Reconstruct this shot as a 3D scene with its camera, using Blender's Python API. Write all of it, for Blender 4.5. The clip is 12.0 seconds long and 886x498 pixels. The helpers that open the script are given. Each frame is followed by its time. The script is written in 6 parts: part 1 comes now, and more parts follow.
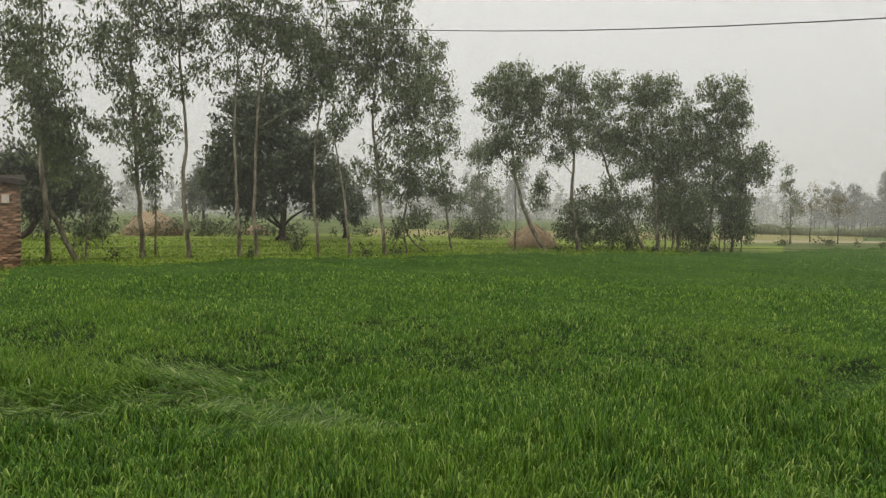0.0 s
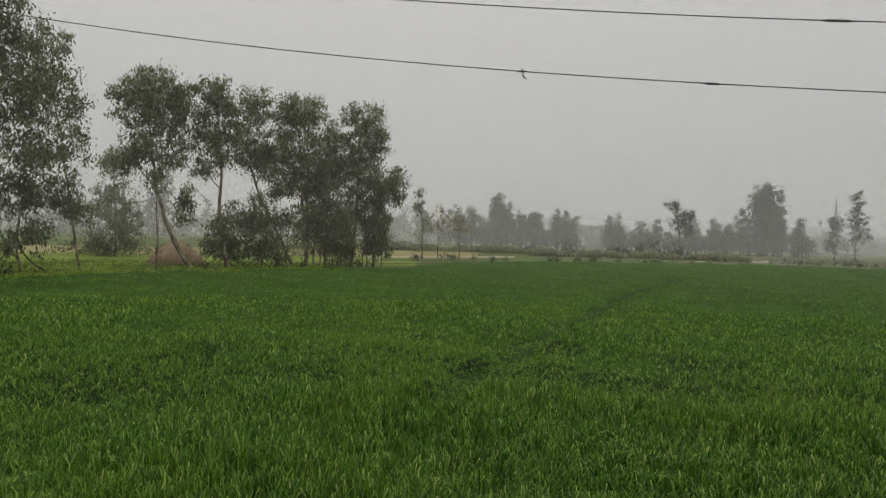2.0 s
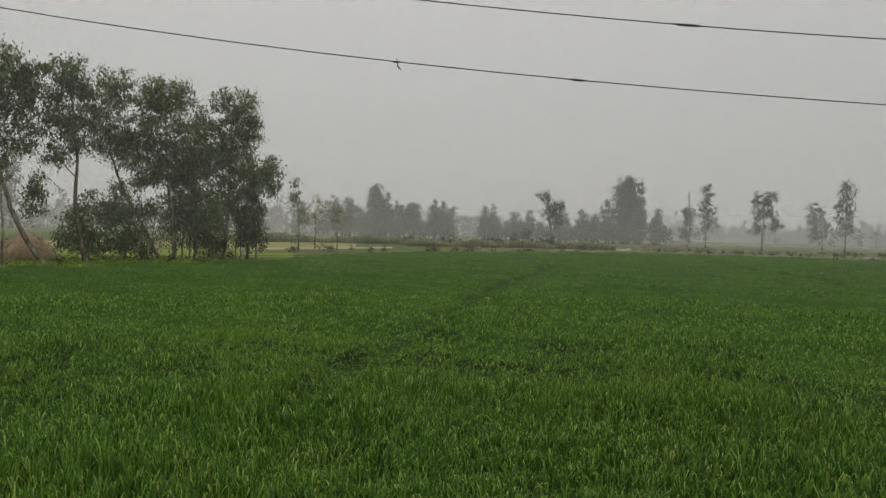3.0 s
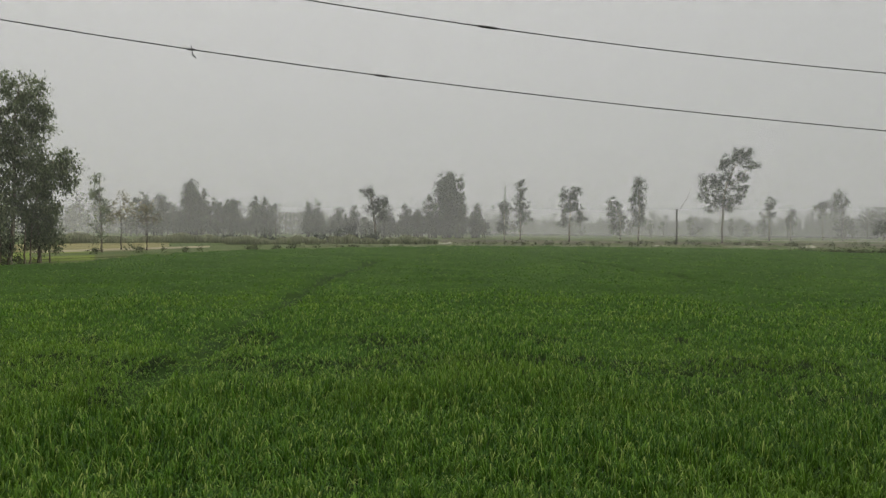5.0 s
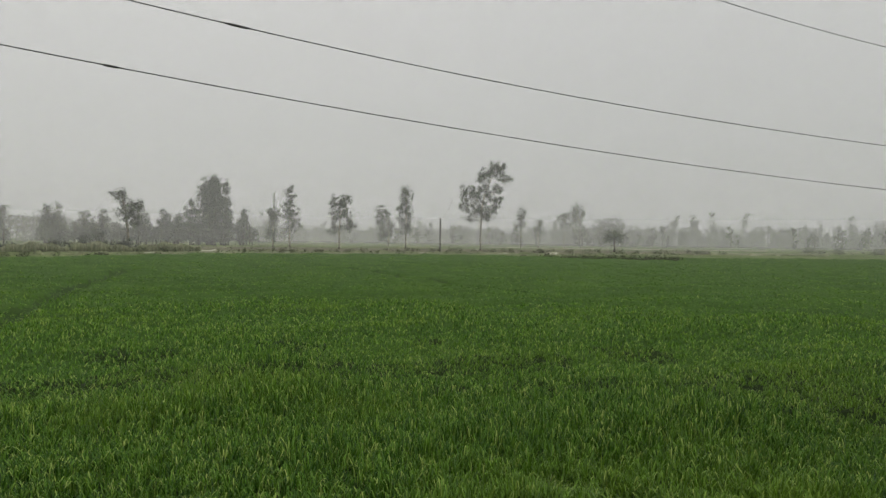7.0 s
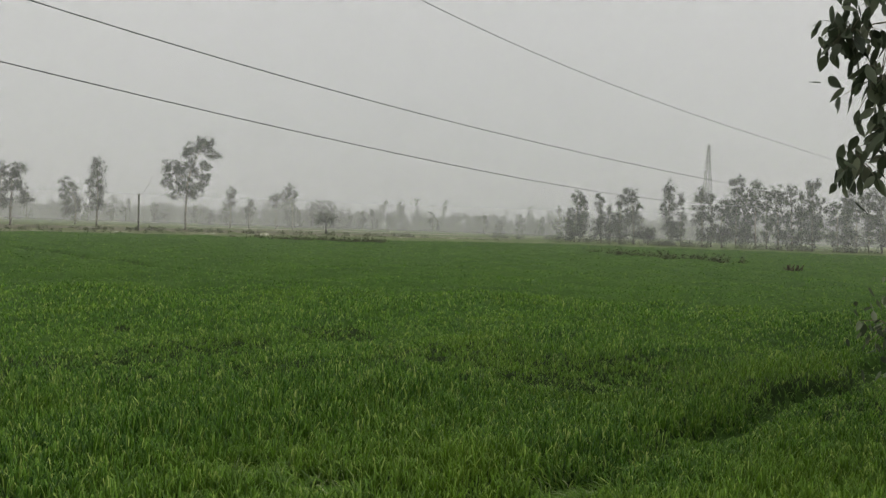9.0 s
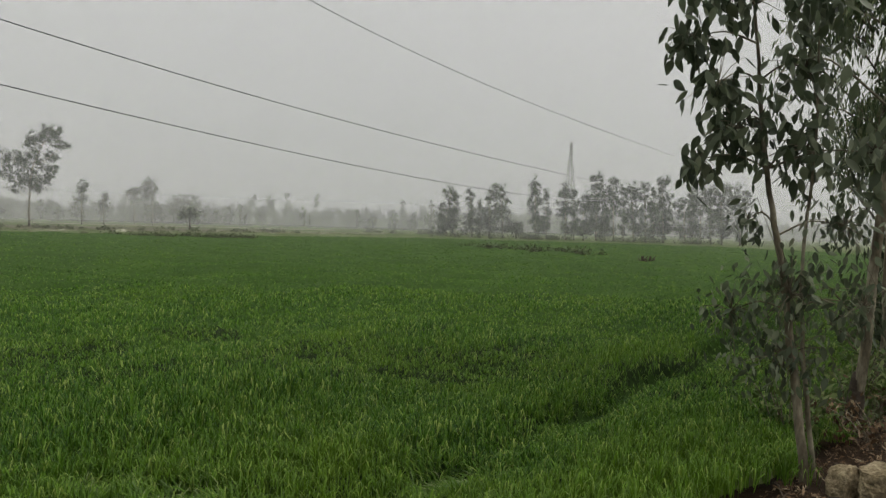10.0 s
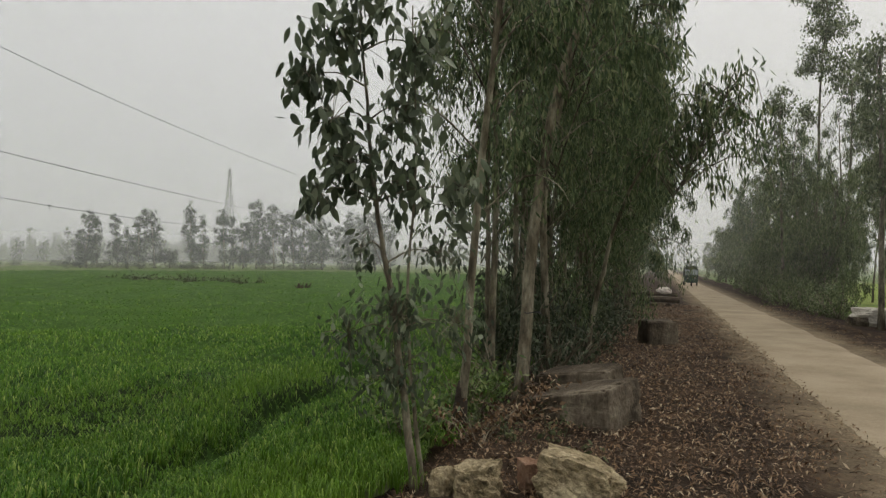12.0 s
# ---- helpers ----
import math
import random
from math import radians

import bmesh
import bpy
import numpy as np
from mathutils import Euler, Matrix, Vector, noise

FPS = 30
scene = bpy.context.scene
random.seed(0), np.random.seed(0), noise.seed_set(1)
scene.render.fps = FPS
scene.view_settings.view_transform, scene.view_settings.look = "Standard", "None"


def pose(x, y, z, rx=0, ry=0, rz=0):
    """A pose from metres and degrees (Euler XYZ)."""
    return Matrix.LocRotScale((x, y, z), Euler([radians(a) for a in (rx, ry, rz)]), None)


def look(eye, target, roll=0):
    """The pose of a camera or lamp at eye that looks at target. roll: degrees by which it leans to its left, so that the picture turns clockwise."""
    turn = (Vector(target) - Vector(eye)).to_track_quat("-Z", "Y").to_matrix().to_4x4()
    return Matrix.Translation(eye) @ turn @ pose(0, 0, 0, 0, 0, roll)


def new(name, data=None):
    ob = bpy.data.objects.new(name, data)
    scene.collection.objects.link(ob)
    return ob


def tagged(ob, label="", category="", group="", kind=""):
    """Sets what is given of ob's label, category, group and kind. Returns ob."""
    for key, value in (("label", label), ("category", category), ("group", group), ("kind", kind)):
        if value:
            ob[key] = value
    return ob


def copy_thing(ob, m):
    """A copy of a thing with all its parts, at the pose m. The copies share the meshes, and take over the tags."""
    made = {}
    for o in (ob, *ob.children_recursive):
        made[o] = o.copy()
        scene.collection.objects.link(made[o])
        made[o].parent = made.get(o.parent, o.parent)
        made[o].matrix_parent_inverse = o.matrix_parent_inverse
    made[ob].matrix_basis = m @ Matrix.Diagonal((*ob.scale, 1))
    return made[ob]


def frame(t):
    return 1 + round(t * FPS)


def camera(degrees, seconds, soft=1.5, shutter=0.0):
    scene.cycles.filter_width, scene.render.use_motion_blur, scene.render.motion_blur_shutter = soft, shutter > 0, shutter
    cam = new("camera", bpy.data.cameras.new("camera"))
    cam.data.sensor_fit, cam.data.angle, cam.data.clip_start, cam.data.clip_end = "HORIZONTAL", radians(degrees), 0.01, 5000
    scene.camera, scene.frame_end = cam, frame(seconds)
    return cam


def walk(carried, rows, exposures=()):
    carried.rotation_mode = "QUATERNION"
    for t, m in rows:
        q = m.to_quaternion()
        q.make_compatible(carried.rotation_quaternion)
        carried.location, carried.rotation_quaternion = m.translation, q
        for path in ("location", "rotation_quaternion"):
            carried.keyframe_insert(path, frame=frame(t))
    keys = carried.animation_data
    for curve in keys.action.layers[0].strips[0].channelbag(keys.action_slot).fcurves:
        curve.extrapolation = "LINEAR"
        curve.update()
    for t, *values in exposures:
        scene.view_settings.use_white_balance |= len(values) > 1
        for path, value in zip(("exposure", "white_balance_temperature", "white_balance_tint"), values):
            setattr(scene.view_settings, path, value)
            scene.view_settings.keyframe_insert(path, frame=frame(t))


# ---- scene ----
cam = camera(64.88, 12.0, soft=1.35)
# seconds, place, heading, tilt, lean
PATH = [
    (0, 0.097, 0.378, 2.097, 0.00, -3.04, 1.19),
    (0.5, 0.130, 0.336, 2.107, -6.08, -2.89, 1.48),
    (1, 0.150, 0.370, 2.104, -13.35, -2.38, 1.80),
    (1.5, 0.170, 0.378, 2.106, -21.25, -1.60, 1.92),
    (2, 0.154, 0.370, 2.108, -28.13, -0.96, 1.83),
    (2.5, 0.152, 0.354, 2.107, -33.59, -0.96, 1.72),
    (3, 0.162, 0.352, 2.104, -38.11, -1.44, 1.50),
    (3.2, 0.174, 0.345, 2.104, -39.64, -1.64, 1.46),
    (4.8, 0.270, 0.290, 2.106, -50.25, -1.63, 0.76),
    (5, 0.283, 0.281, 2.107, -52.37, -1.55, 0.47),
    (5.5, 0.309, 0.244, 2.117, -57.55, -1.36, -0.12),
    (6, 0.325, 0.196, 2.110, -61.76, -0.77, 0.01),
    (6.5, 0.356, 0.148, 2.094, -66.34, -0.59, 0.57),
    (6.7, 0.363, 0.137, 2.095, -68.15, -0.61, 0.66),
    (8.3, 0.389, 0.023, 2.093, -85.72, -1.74, 1.33),
    (8.5, 0.390, 0.005, 2.091, -88.14, -1.74, 1.54),
    (9, 0.396, -0.045, 2.088, -94.37, -1.73, 1.93),
    (9.5, 0.414, -0.056, 2.087, -100.39, -1.79, 1.86),
    (10, 0.423, -0.081, 2.085, -104.77, -1.84, 1.65),
    (10.5, 0.419, -0.084, 2.089, -109.22, -1.45, 1.59),
    (11, 0.402, -0.122, 2.087, -113.67, -0.74, 1.37),
    (11.5, 0.361, -0.248, 2.109, -120.24, 0.24, 0.90),
    (12, 0.283, -0.389, 2.112, -131.97, 1.01, 0.75),
]
walk(cam, [(t, pose(x, y, z, 0, 0, yaw) @ pose(0, 0, 0, 90 + tilt) @ pose(0, 0, 0, 0, 0, lean)) for t, x, y, z, yaw, tilt, lean in PATH], exposures=[(0, 0.42, 6600, 10), (0.5, 0.16, 6560, 10), (1.2, 0.03, 6520, 11), (2.5, -0.1, 6500, 12), (5.5, 0.05, 6480, 10), (8.5, 0.16, 6480, 10), (10.5, 0.09, 6480, 10), (12, 0.28, 6500, 10)])

# ---- sky and light ----
world = bpy.data.worlds.new("overcast_sky")
scene.world = world
world.use_nodes = True
wn, wl = world.node_tree.nodes, world.node_tree.links
wn.clear()
w_out = wn.new("ShaderNodeOutputWorld")
w_bg = wn.new("ShaderNodeBackground")
w_sky = wn.new("ShaderNodeTexSky")
w_sky.sky_type = "NISHITA"
w_sky.sun_disc = False
w_sky.sun_elevation, w_sky.sun_rotation = radians(46), radians(186)
w_sky.dust_density = 6.0
w_tc = wn.new("ShaderNodeTexCoord")
w_sep = wn.new("ShaderNodeSeparateXYZ")
w_ramp = wn.new("ShaderNodeValToRGB")
w_ramp.color_ramp.elements[0].position, w_ramp.color_ramp.elements[0].color = 0.0, (0.515, 0.515, 0.519, 1)
w_ramp.color_ramp.elements[1].position, w_ramp.color_ramp.elements[1].color = 1.0, (1.2, 1.18, 1.14, 1)
for pos, c in ((0.12, (0.555, 0.553, 0.56, 1)), (0.36, (0.69, 0.68, 0.688, 1)), (0.6, (0.88, 0.87, 0.84, 1))):
    w_ramp.color_ramp.elements.new(pos).color = c
w_mul = wn.new("ShaderNodeMix")
w_mul.data_type, w_mul.blend_type = "RGBA", "ADD"
w_mul.inputs[0].default_value = 0.012
wl.new(w_tc.outputs["Generated"], w_sep.inputs[0])
wl.new(w_sep.outputs["Z"], w_ramp.inputs[0])
wl.new(w_ramp.outputs[0], w_mul.inputs[6])
wl.new(w_sky.outputs[0], w_mul.inputs[7])
wl.new(w_mul.outputs[2], w_bg.inputs[0])
w_bg.inputs[1].default_value = 1.0
wl.new(w_bg.outputs[0], w_out.inputs[0])
sun = new("sun", bpy.data.lights.new("sun", "SUN"))
sun.data.energy, sun.data.angle, sun.data.color = 0.8, radians(25), (1.0, 0.96, 0.9)
sun.matrix_world = look((0, 0, 50), (5, 48, 0))

# ---- the road's frame: s along the lane, u across it towards the wheat ----
RO, RD, RN = Vector((0.28, -0.39, 0)), Vector((0.515, -0.857, 0)), Vector((0.857, 0.515, 0))


def lane(s, u, z=0.0):
    return RO + RD * s + RN * u + Vector((0, 0, z))


def polar(az, r, z=0.0):
    a = radians(az)
    return Vector((-math.sin(a) * r, math.cos(a) * r, z))


# ---- materials ----
def nodes_of(name):
    m = bpy.data.materials.new(name)
    m.use_nodes = True
    m.node_tree.nodes.clear()
    return m, m.node_tree.nodes, m.node_tree.links


def noise_node(n, l, scale, detail=4, coord="Object", rough=0.6, stretch=None):
    tc = n.new("ShaderNodeTexCoord")
    t = n.new("ShaderNodeTexNoise")
    t.inputs["Scale"].default_value, t.inputs["Detail"].default_value, t.inputs["Roughness"].default_value = scale, detail, rough
    if stretch:
        mp = n.new("ShaderNodeMapping")
        mp.inputs["Scale"].default_value = stretch
        l.new(tc.outputs[coord], mp.inputs[0])
        l.new(mp.outputs[0], t.inputs[0])
    else:
        l.new(tc.outputs[coord], t.inputs[0])
    return t.outputs[0]


def ramp_node(n, l, fac, stops):
    r = n.new("ShaderNodeValToRGB")
    e = r.color_ramp.elements
    e[0].position, e[0].color = stops[0][0], (*stops[0][1], 1)
    e[1].position, e[1].color = stops[-1][0], (*stops[-1][1], 1)
    for p, c in stops[1:-1]:
        e.new(p).color = (*c, 1)
    l.new(fac, r.inputs[0])
    return r.outputs[0]


def mix_node(n, l, fac, a, b, mode="MIX"):
    m = n.new("ShaderNodeMix")
    m.data_type, m.blend_type = "RGBA", mode
    for k, v in ((0, fac), (6, a), (7, b)):
        if isinstance(v, (int, float)):
            m.inputs[k].default_value = v
        elif isinstance(v, tuple):
            m.inputs[k].default_value = (*v, 1)
        else:
            l.new(v, m.inputs[k])
    return m.outputs[2]


def math_node(n, l, op, a, b=0.0, clamp=False):
    m = n.new("ShaderNodeMath")
    m.operation, m.use_clamp = op, clamp
    for k, v in ((0, a), (1, b)):
        if isinstance(v, (int, float)):
            m.inputs[k].default_value = v
        else:
            l.new(v, m.inputs[k])
    return m.outputs[0]


def surface(name, stops, scale, rough=0.9, bump=0.0, bump_scale=40.0, fine=0.25, stretch=None, metal=0.0, coord="Object", vary=0.0):
    """A plain surface: a broad tone, a fine grain over it, and relief."""
    m, n, l = nodes_of(name)
    broad = noise_node(n, l, scale, 5, coord, 0.65, stretch)
    col = ramp_node(n, l, broad, stops)
    grain = noise_node(n, l, bump_scale, 4, coord, 0.7, stretch)
    g = ramp_node(n, l, grain, ((0.3, (1 - fine,) * 3), (0.7, (1 + fine,) * 3)))
    col = mix_node(n, l, 1.0, col, g, "MULTIPLY")
    if vary:
        own = ramp_node(n, l, n.new("ShaderNodeObjectInfo").outputs["Random"], ((0.0, (1 - vary,) * 3), (1.0, (1 + vary * 0.7, 1 + vary * 0.6, 1 + vary * 0.6))))
        col = mix_node(n, l, 1.0, col, own, "MULTIPLY")
    b = n.new("ShaderNodeBsdfPrincipled")
    b.inputs["Roughness"].default_value, b.inputs["Metallic"].default_value = rough, metal
    b.inputs["Specular IOR Level"].default_value = 0.12 if rough > 0.84 else 0.5
    l.new(col, b.inputs["Base Color"])
    if bump:
        bp = n.new("ShaderNodeBump")
        bp.inputs["Strength"].default_value, bp.inputs["Distance"].default_value = 0.8, bump
        l.new(grain, bp.inputs["Height"])
        l.new(bp.outputs[0], b.inputs["Normal"])
    o = n.new("ShaderNodeOutputMaterial")
    l.new(b.outputs[0], o.inputs[0])
    return m


def foliage(name, stops, translucent=0.3, rough=0.6, patch=None, patch_scale=0.35, by_object=False, gloss=0.25):
    """Leaves or blades: each one of its own tone, some light passing through; patch tints areas of the ground plan."""
    m, n, l = nodes_of(name)
    if by_object:
        rnd = n.new("ShaderNodeObjectInfo").outputs["Random"]
    else:
        rnd = n.new("ShaderNodeNewGeometry").outputs["Random Per Island"]
    col = ramp_node(n, l, rnd, stops)
    if patch:
        pn = noise_node(n, l, patch_scale, 3)
        fac = n.new("ShaderNodeMapRange")
        fac.inputs[1].default_value, fac.inputs[2].default_value, fac.inputs[4].default_value = 0.46, 0.75, 0.6
        l.new(pn, fac.inputs[0])
        col = mix_node(n, l, fac.outputs[0], col, patch)
    b = n.new("ShaderNodeBsdfPrincipled")
    b.inputs["Roughness"].default_value = rough
    b.inputs["Specular IOR Level"].default_value = gloss
    l.new(col, b.inputs["Base Color"])
    t = n.new("ShaderNodeBsdfTranslucent")
    l.new(col, t.inputs[0])
    mx = n.new("ShaderNodeMixShader")
    mx.inputs[0].default_value = translucent
    l.new(b.outputs[0], mx.inputs[1])
    l.new(t.outputs[0], mx.inputs[2])
    o = n.new("ShaderNodeOutputMaterial")
    l.new(mx.outputs[0], o.inputs[0])
    return m


def mist(name, amount, rise, clear):
    """Thin air full of mist: white droplets, mostly let through; it lies thickest in the first few metres above the ground."""
    m, n, l = nodes_of(name)
    geo = n.new("ShaderNodeNewGeometry")
    sp = n.new("ShaderNodeSeparateXYZ")
    l.new(geo.outputs["Position"], sp.inputs[0])
    up = math_node(n, l, "SUBTRACT", math_node(n, l, "MULTIPLY", sp.outputs["Z"], rise), clear, True)
    low = math_node(n, l, "POWER", 0.88, sp.outputs["Z"])
    thin = math_node(n, l, "ADD", 0.85, math_node(n, l, "MULTIPLY", low, 0.35))
    thick = math_node(n, l, "MULTIPLY", math_node(n, l, "MULTIPLY", up, amount), thin)
    d, t, tr = n.new("ShaderNodeBsdfDiffuse"), n.new("ShaderNodeBsdfTranslucent"), n.new("ShaderNodeBsdfTransparent")
    for s_ in (d, t):
        s_.inputs[0].default_value = (0.95, 0.95, 0.94, 1)
    mx, mo = n.new("ShaderNodeMixShader"), n.new("ShaderNodeMixShader")
    mx.inputs[0].default_value = 0.5
    l.new(d.outputs[0], mx.inputs[1])
    l.new(t.outputs[0], mx.inputs[2])
    l.new(thick, mo.inputs[0])
    l.new(tr.outputs[0], mo.inputs[1])
    l.new(mx.outputs[0], mo.inputs[2])
    o = n.new("ShaderNodeOutputMaterial")
    l.new(mo.outputs[0], o.inputs[0])
    return m


M_GROUND = surface("farmland", ((0.3, (0.06, 0.10, 0.025)), (0.5, (0.09, 0.12, 0.04)), (0.7, (0.16, 0.16, 0.08))), 0.05, 0.95, 0.02, 6)
# near-black green paints in the shade between blades; the farther canopy is lighter
M_FLOORSHADE = surface("wheat_floor", ((0.3, (0.009, 0.018, 0.004)), (0.7, (0.018, 0.035, 0.006))), 0.6, 0.95, 0.03, 14)
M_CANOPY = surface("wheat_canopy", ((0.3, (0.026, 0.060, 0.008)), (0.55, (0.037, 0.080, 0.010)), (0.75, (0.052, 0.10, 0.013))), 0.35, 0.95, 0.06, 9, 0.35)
# wheat green darkened by hand for the shade down in trails and ditch
M_TRAILSHADE = surface("trail_shade", ((0.3, (0.018, 0.04, 0.007)), (0.7, (0.03, 0.06, 0.01))), 0.6, 0.95, 0.02, 14)
def verge_soil():
    """Leaf mould, going over into pale sandy dust beside the lane."""
    m, n, l = nodes_of("litter_soil")
    soil = ramp_node(n, l, noise_node(n, l, 1.2, 5), ((0.3, (0.014, 0.0095, 0.006)), (0.55, (0.035, 0.022, 0.013)), (0.75, (0.085, 0.056, 0.033))))
    dust = ramp_node(n, l, noise_node(n, l, 0.9, 5), ((0.3, (0.12, 0.095, 0.06)), (0.6, (0.185, 0.142, 0.088)), (0.75, (0.235, 0.185, 0.12))))
    tc = n.new("ShaderNodeTexCoord")
    sp = n.new("ShaderNodeSeparateXYZ")
    l.new(tc.outputs["Object"], sp.inputs[0])
    u = math_node(n, l, "ADD", math_node(n, l, "MULTIPLY", sp.outputs["X"], RN.x), math_node(n, l, "MULTIPLY", sp.outputs["Y"], RN.y))
    off = math_node(n, l, "ABSOLUTE", math_node(n, l, "ADD", u, 3.2 - RO.dot(RN)))
    off = math_node(n, l, "ADD", off, math_node(n, l, "MULTIPLY", math_node(n, l, "SUBTRACT", noise_node(n, l, 1.6, 6, "Object", 0.7), 0.5), 1.6))
    near = n.new("ShaderNodeMapRange")
    near.inputs[1].default_value, near.inputs[2].default_value = 1.9, 1.05
    l.new(off, near.inputs[0])
    col = mix_node(n, l, near.outputs[0], soil, dust)
    grain = noise_node(n, l, 22, 4, "Object", 0.7)
    col = mix_node(n, l, 1.0, col, ramp_node(n, l, grain, ((0.3, (0.62,) * 3), (0.7, (1.38,) * 3))), "MULTIPLY")
    b = n.new("ShaderNodeBsdfPrincipled")
    b.inputs["Roughness"].default_value, b.inputs["Specular IOR Level"].default_value = 0.95, 0.12
    bp = n.new("ShaderNodeBump")
    bp.inputs["Strength"].default_value, bp.inputs["Distance"].default_value = 0.8, 0.03
    l.new(grain, bp.inputs["Height"])
    l.new(bp.outputs[0], b.inputs["Normal"])
    l.new(col, b.inputs["Base Color"])
    o = n.new("ShaderNodeOutputMaterial")
    l.new(b.outputs[0], o.inputs[0])
    return m


M_VERGE = verge_soil()
M_RIDGE = surface("ridge_turf", ((0.3, (0.045, 0.055, 0.018)), (0.5, (0.075, 0.09, 0.028)), (0.75, (0.13, 0.15, 0.045))), 0.9, 0.95, 0.03, 12, 0.4)
M_ROAD = surface("dusty_road", ((0.3, (0.20, 0.16, 0.105)), (0.5, (0.265, 0.215, 0.145)), (0.72, (0.32, 0.265, 0.185))), 0.7, 0.9, 0.006, 30, 0.12)
M_GREEN = surface("bright_crop", ((0.3, (0.08, 0.12, 0.022)), (0.5, (0.14, 0.19, 0.03)), (0.7, (0.21, 0.24, 0.06))), 0.25, 0.9, 0.03, 5, 0.25, (0.5, 2.2, 1))
M_MUSTARD = surface("mustard_crop", ((0.3, (0.14, 0.145, 0.065)), (0.5, (0.215, 0.20, 0.085)), (0.7, (0.30, 0.265, 0.115))), 0.2, 0.9, 0.03, 4, 0.25, (0.6, 2, 1))
M_STUBBLE = surface("stubble", ((0.3, (0.25, 0.225, 0.145)), (0.7, (0.34, 0.305, 0.205))), 0.08, 0.95, 0.02, 3)
M_FALLOW = surface("pale_fallow", ((0.3, (0.21, 0.20, 0.15)), (0.7, (0.31, 0.30, 0.24))), 0.06, 0.95, 0.02, 3)
M_PLOUGHED = surface("ploughed_soil", ((0.3, (0.075, 0.068, 0.045)), (0.5, (0.10, 0.10, 0.06)), (0.7, (0.15, 0.14, 0.09))), 0.2, 0.95, 0.05, 3)
M_RUBBLE = surface("rubble_bank", ((0.4, (0.09, 0.11, 0.05)), (0.6, (0.16, 0.17, 0.10)), (0.72, (0.42, 0.41, 0.34))), 0.16, 0.95, 0.05, 1.2)
M_DARKFIELD = surface("dark_crop", ((0.3, (0.07, 0.10, 0.03)), (0.7, (0.115, 0.14, 0.055))), 0.1, 0.95, 0.03, 4)
M_BARK = surface("eucalyptus_bark", ((0.34, (0.045, 0.037, 0.026)), (0.48, (0.135, 0.115, 0.08)), (0.62, (0.26, 0.235, 0.175))), 4.5, 0.85, 0.012, 26, 0.4, (1, 1, 0.3))
M_BARKDARK = surface("mango_bark", ((0.3, (0.035, 0.028, 0.022)), (0.7, (0.075, 0.06, 0.045))), 3, 0.95, 0.02, 20)
M_LEAF = foliage("eucalyptus_leaf", ((0.0, (0.03, 0.042, 0.022)), (0.6, (0.056, 0.072, 0.038)), (1.0, (0.13, 0.15, 0.09))), 0.3)
M_LEAFGROVE = foliage("grove_leaf", ((0.0, (0.055, 0.077, 0.034)), (0.6, (0.115, 0.145, 0.066)), (1.0, (0.23, 0.26, 0.14))), 0.46)
M_LEAFFAR = foliage("distant_leaf", ((0.0, (0.026, 0.034, 0.025)), (1.0, (0.066, 0.077, 0.054))), 0.25)
M_LEAFHEDGE = foliage("hedge_leaf", ((0.0, (0.05, 0.075, 0.026)), (0.6, (0.12, 0.155, 0.06)), (1.0, (0.24, 0.27, 0.13))), 0.35)
M_LEAFNEAR = foliage("roadside_leaf", ((0.0, (0.042, 0.066, 0.03)), (0.6, (0.092, 0.13, 0.056)), (1.0, (0.22, 0.24, 0.12))), 0.4)
M_LEAFBROAD = foliage("broad_leaf", ((0.0, (0.05, 0.07, 0.04)), (0.7, (0.095, 0.12, 0.07)), (1.0, (0.20, 0.23, 0.15))), 0.35, 0.45, by_object=True)
M_LEAFBROADFAR = foliage("broad_leaf_mass", ((0.0, (0.045, 0.062, 0.036)), (0.6, (0.105, 0.13, 0.078)), (1.0, (0.25, 0.28, 0.19))), 0.35, 0.45)
M_MANGO = foliage("mango_leaf", ((0.0, (0.03, 0.046, 0.02)), (0.7, (0.07, 0.09, 0.045)), (1.0, (0.13, 0.15, 0.09))), 0.3, 0.42, gloss=0.5)
M_AUTUMN = foliage("dry_leaf", ((0.0, (0.12, 0.11, 0.05)), (1.0, (0.24, 0.21, 0.10))), 0.3)
M_PLANT = foliage("fresh_leaf", ((0.0, (0.05, 0.085, 0.022)), (0.6, (0.10, 0.15, 0.04)), (1.0, (0.22, 0.26, 0.10))), 0.35)
M_CROP = foliage("young_crop_leaf", ((0.0, (0.11, 0.185, 0.026)), (0.6, (0.17, 0.26, 0.036)), (1.0, (0.27, 0.33, 0.06))), 0.4, gloss=0.1)
M_TALL = foliage("tall_grass_blade", ((0.0, (0.19, 0.215, 0.12)), (0.6, (0.27, 0.29, 0.165)), (1.0, (0.36, 0.37, 0.23))), 0.5)
M_VINE = foliage("hanging_leaf", ((0.0, (0.06, 0.105, 0.024)), (0.6, (0.11, 0.17, 0.04)), (1.0, (0.18, 0.24, 0.07))), 0.45)
M_WEED = foliage("weed_leaf", ((0.0, (0.045, 0.062, 0.024)), (1.0, (0.11, 0.125, 0.055))), 0.2)
M_WHEAT = foliage("wheat_blade", ((0.0, (0.024, 0.07, 0.01)), (0.5, (0.07, 0.162, 0.015)), (0.84, (0.14, 0.265, 0.03)), (1.0, (0.34, 0.42, 0.11))), 0.42, 0.42, (0.155, 0.255, 0.022), 0.3, gloss=0.24)
M_LODGED = foliage("lodged_blade", ((0.0, (0.08, 0.14, 0.035)), (0.6, (0.17, 0.235, 0.075)), (1.0, (0.34, 0.38, 0.19))), 0.3, 0.45)
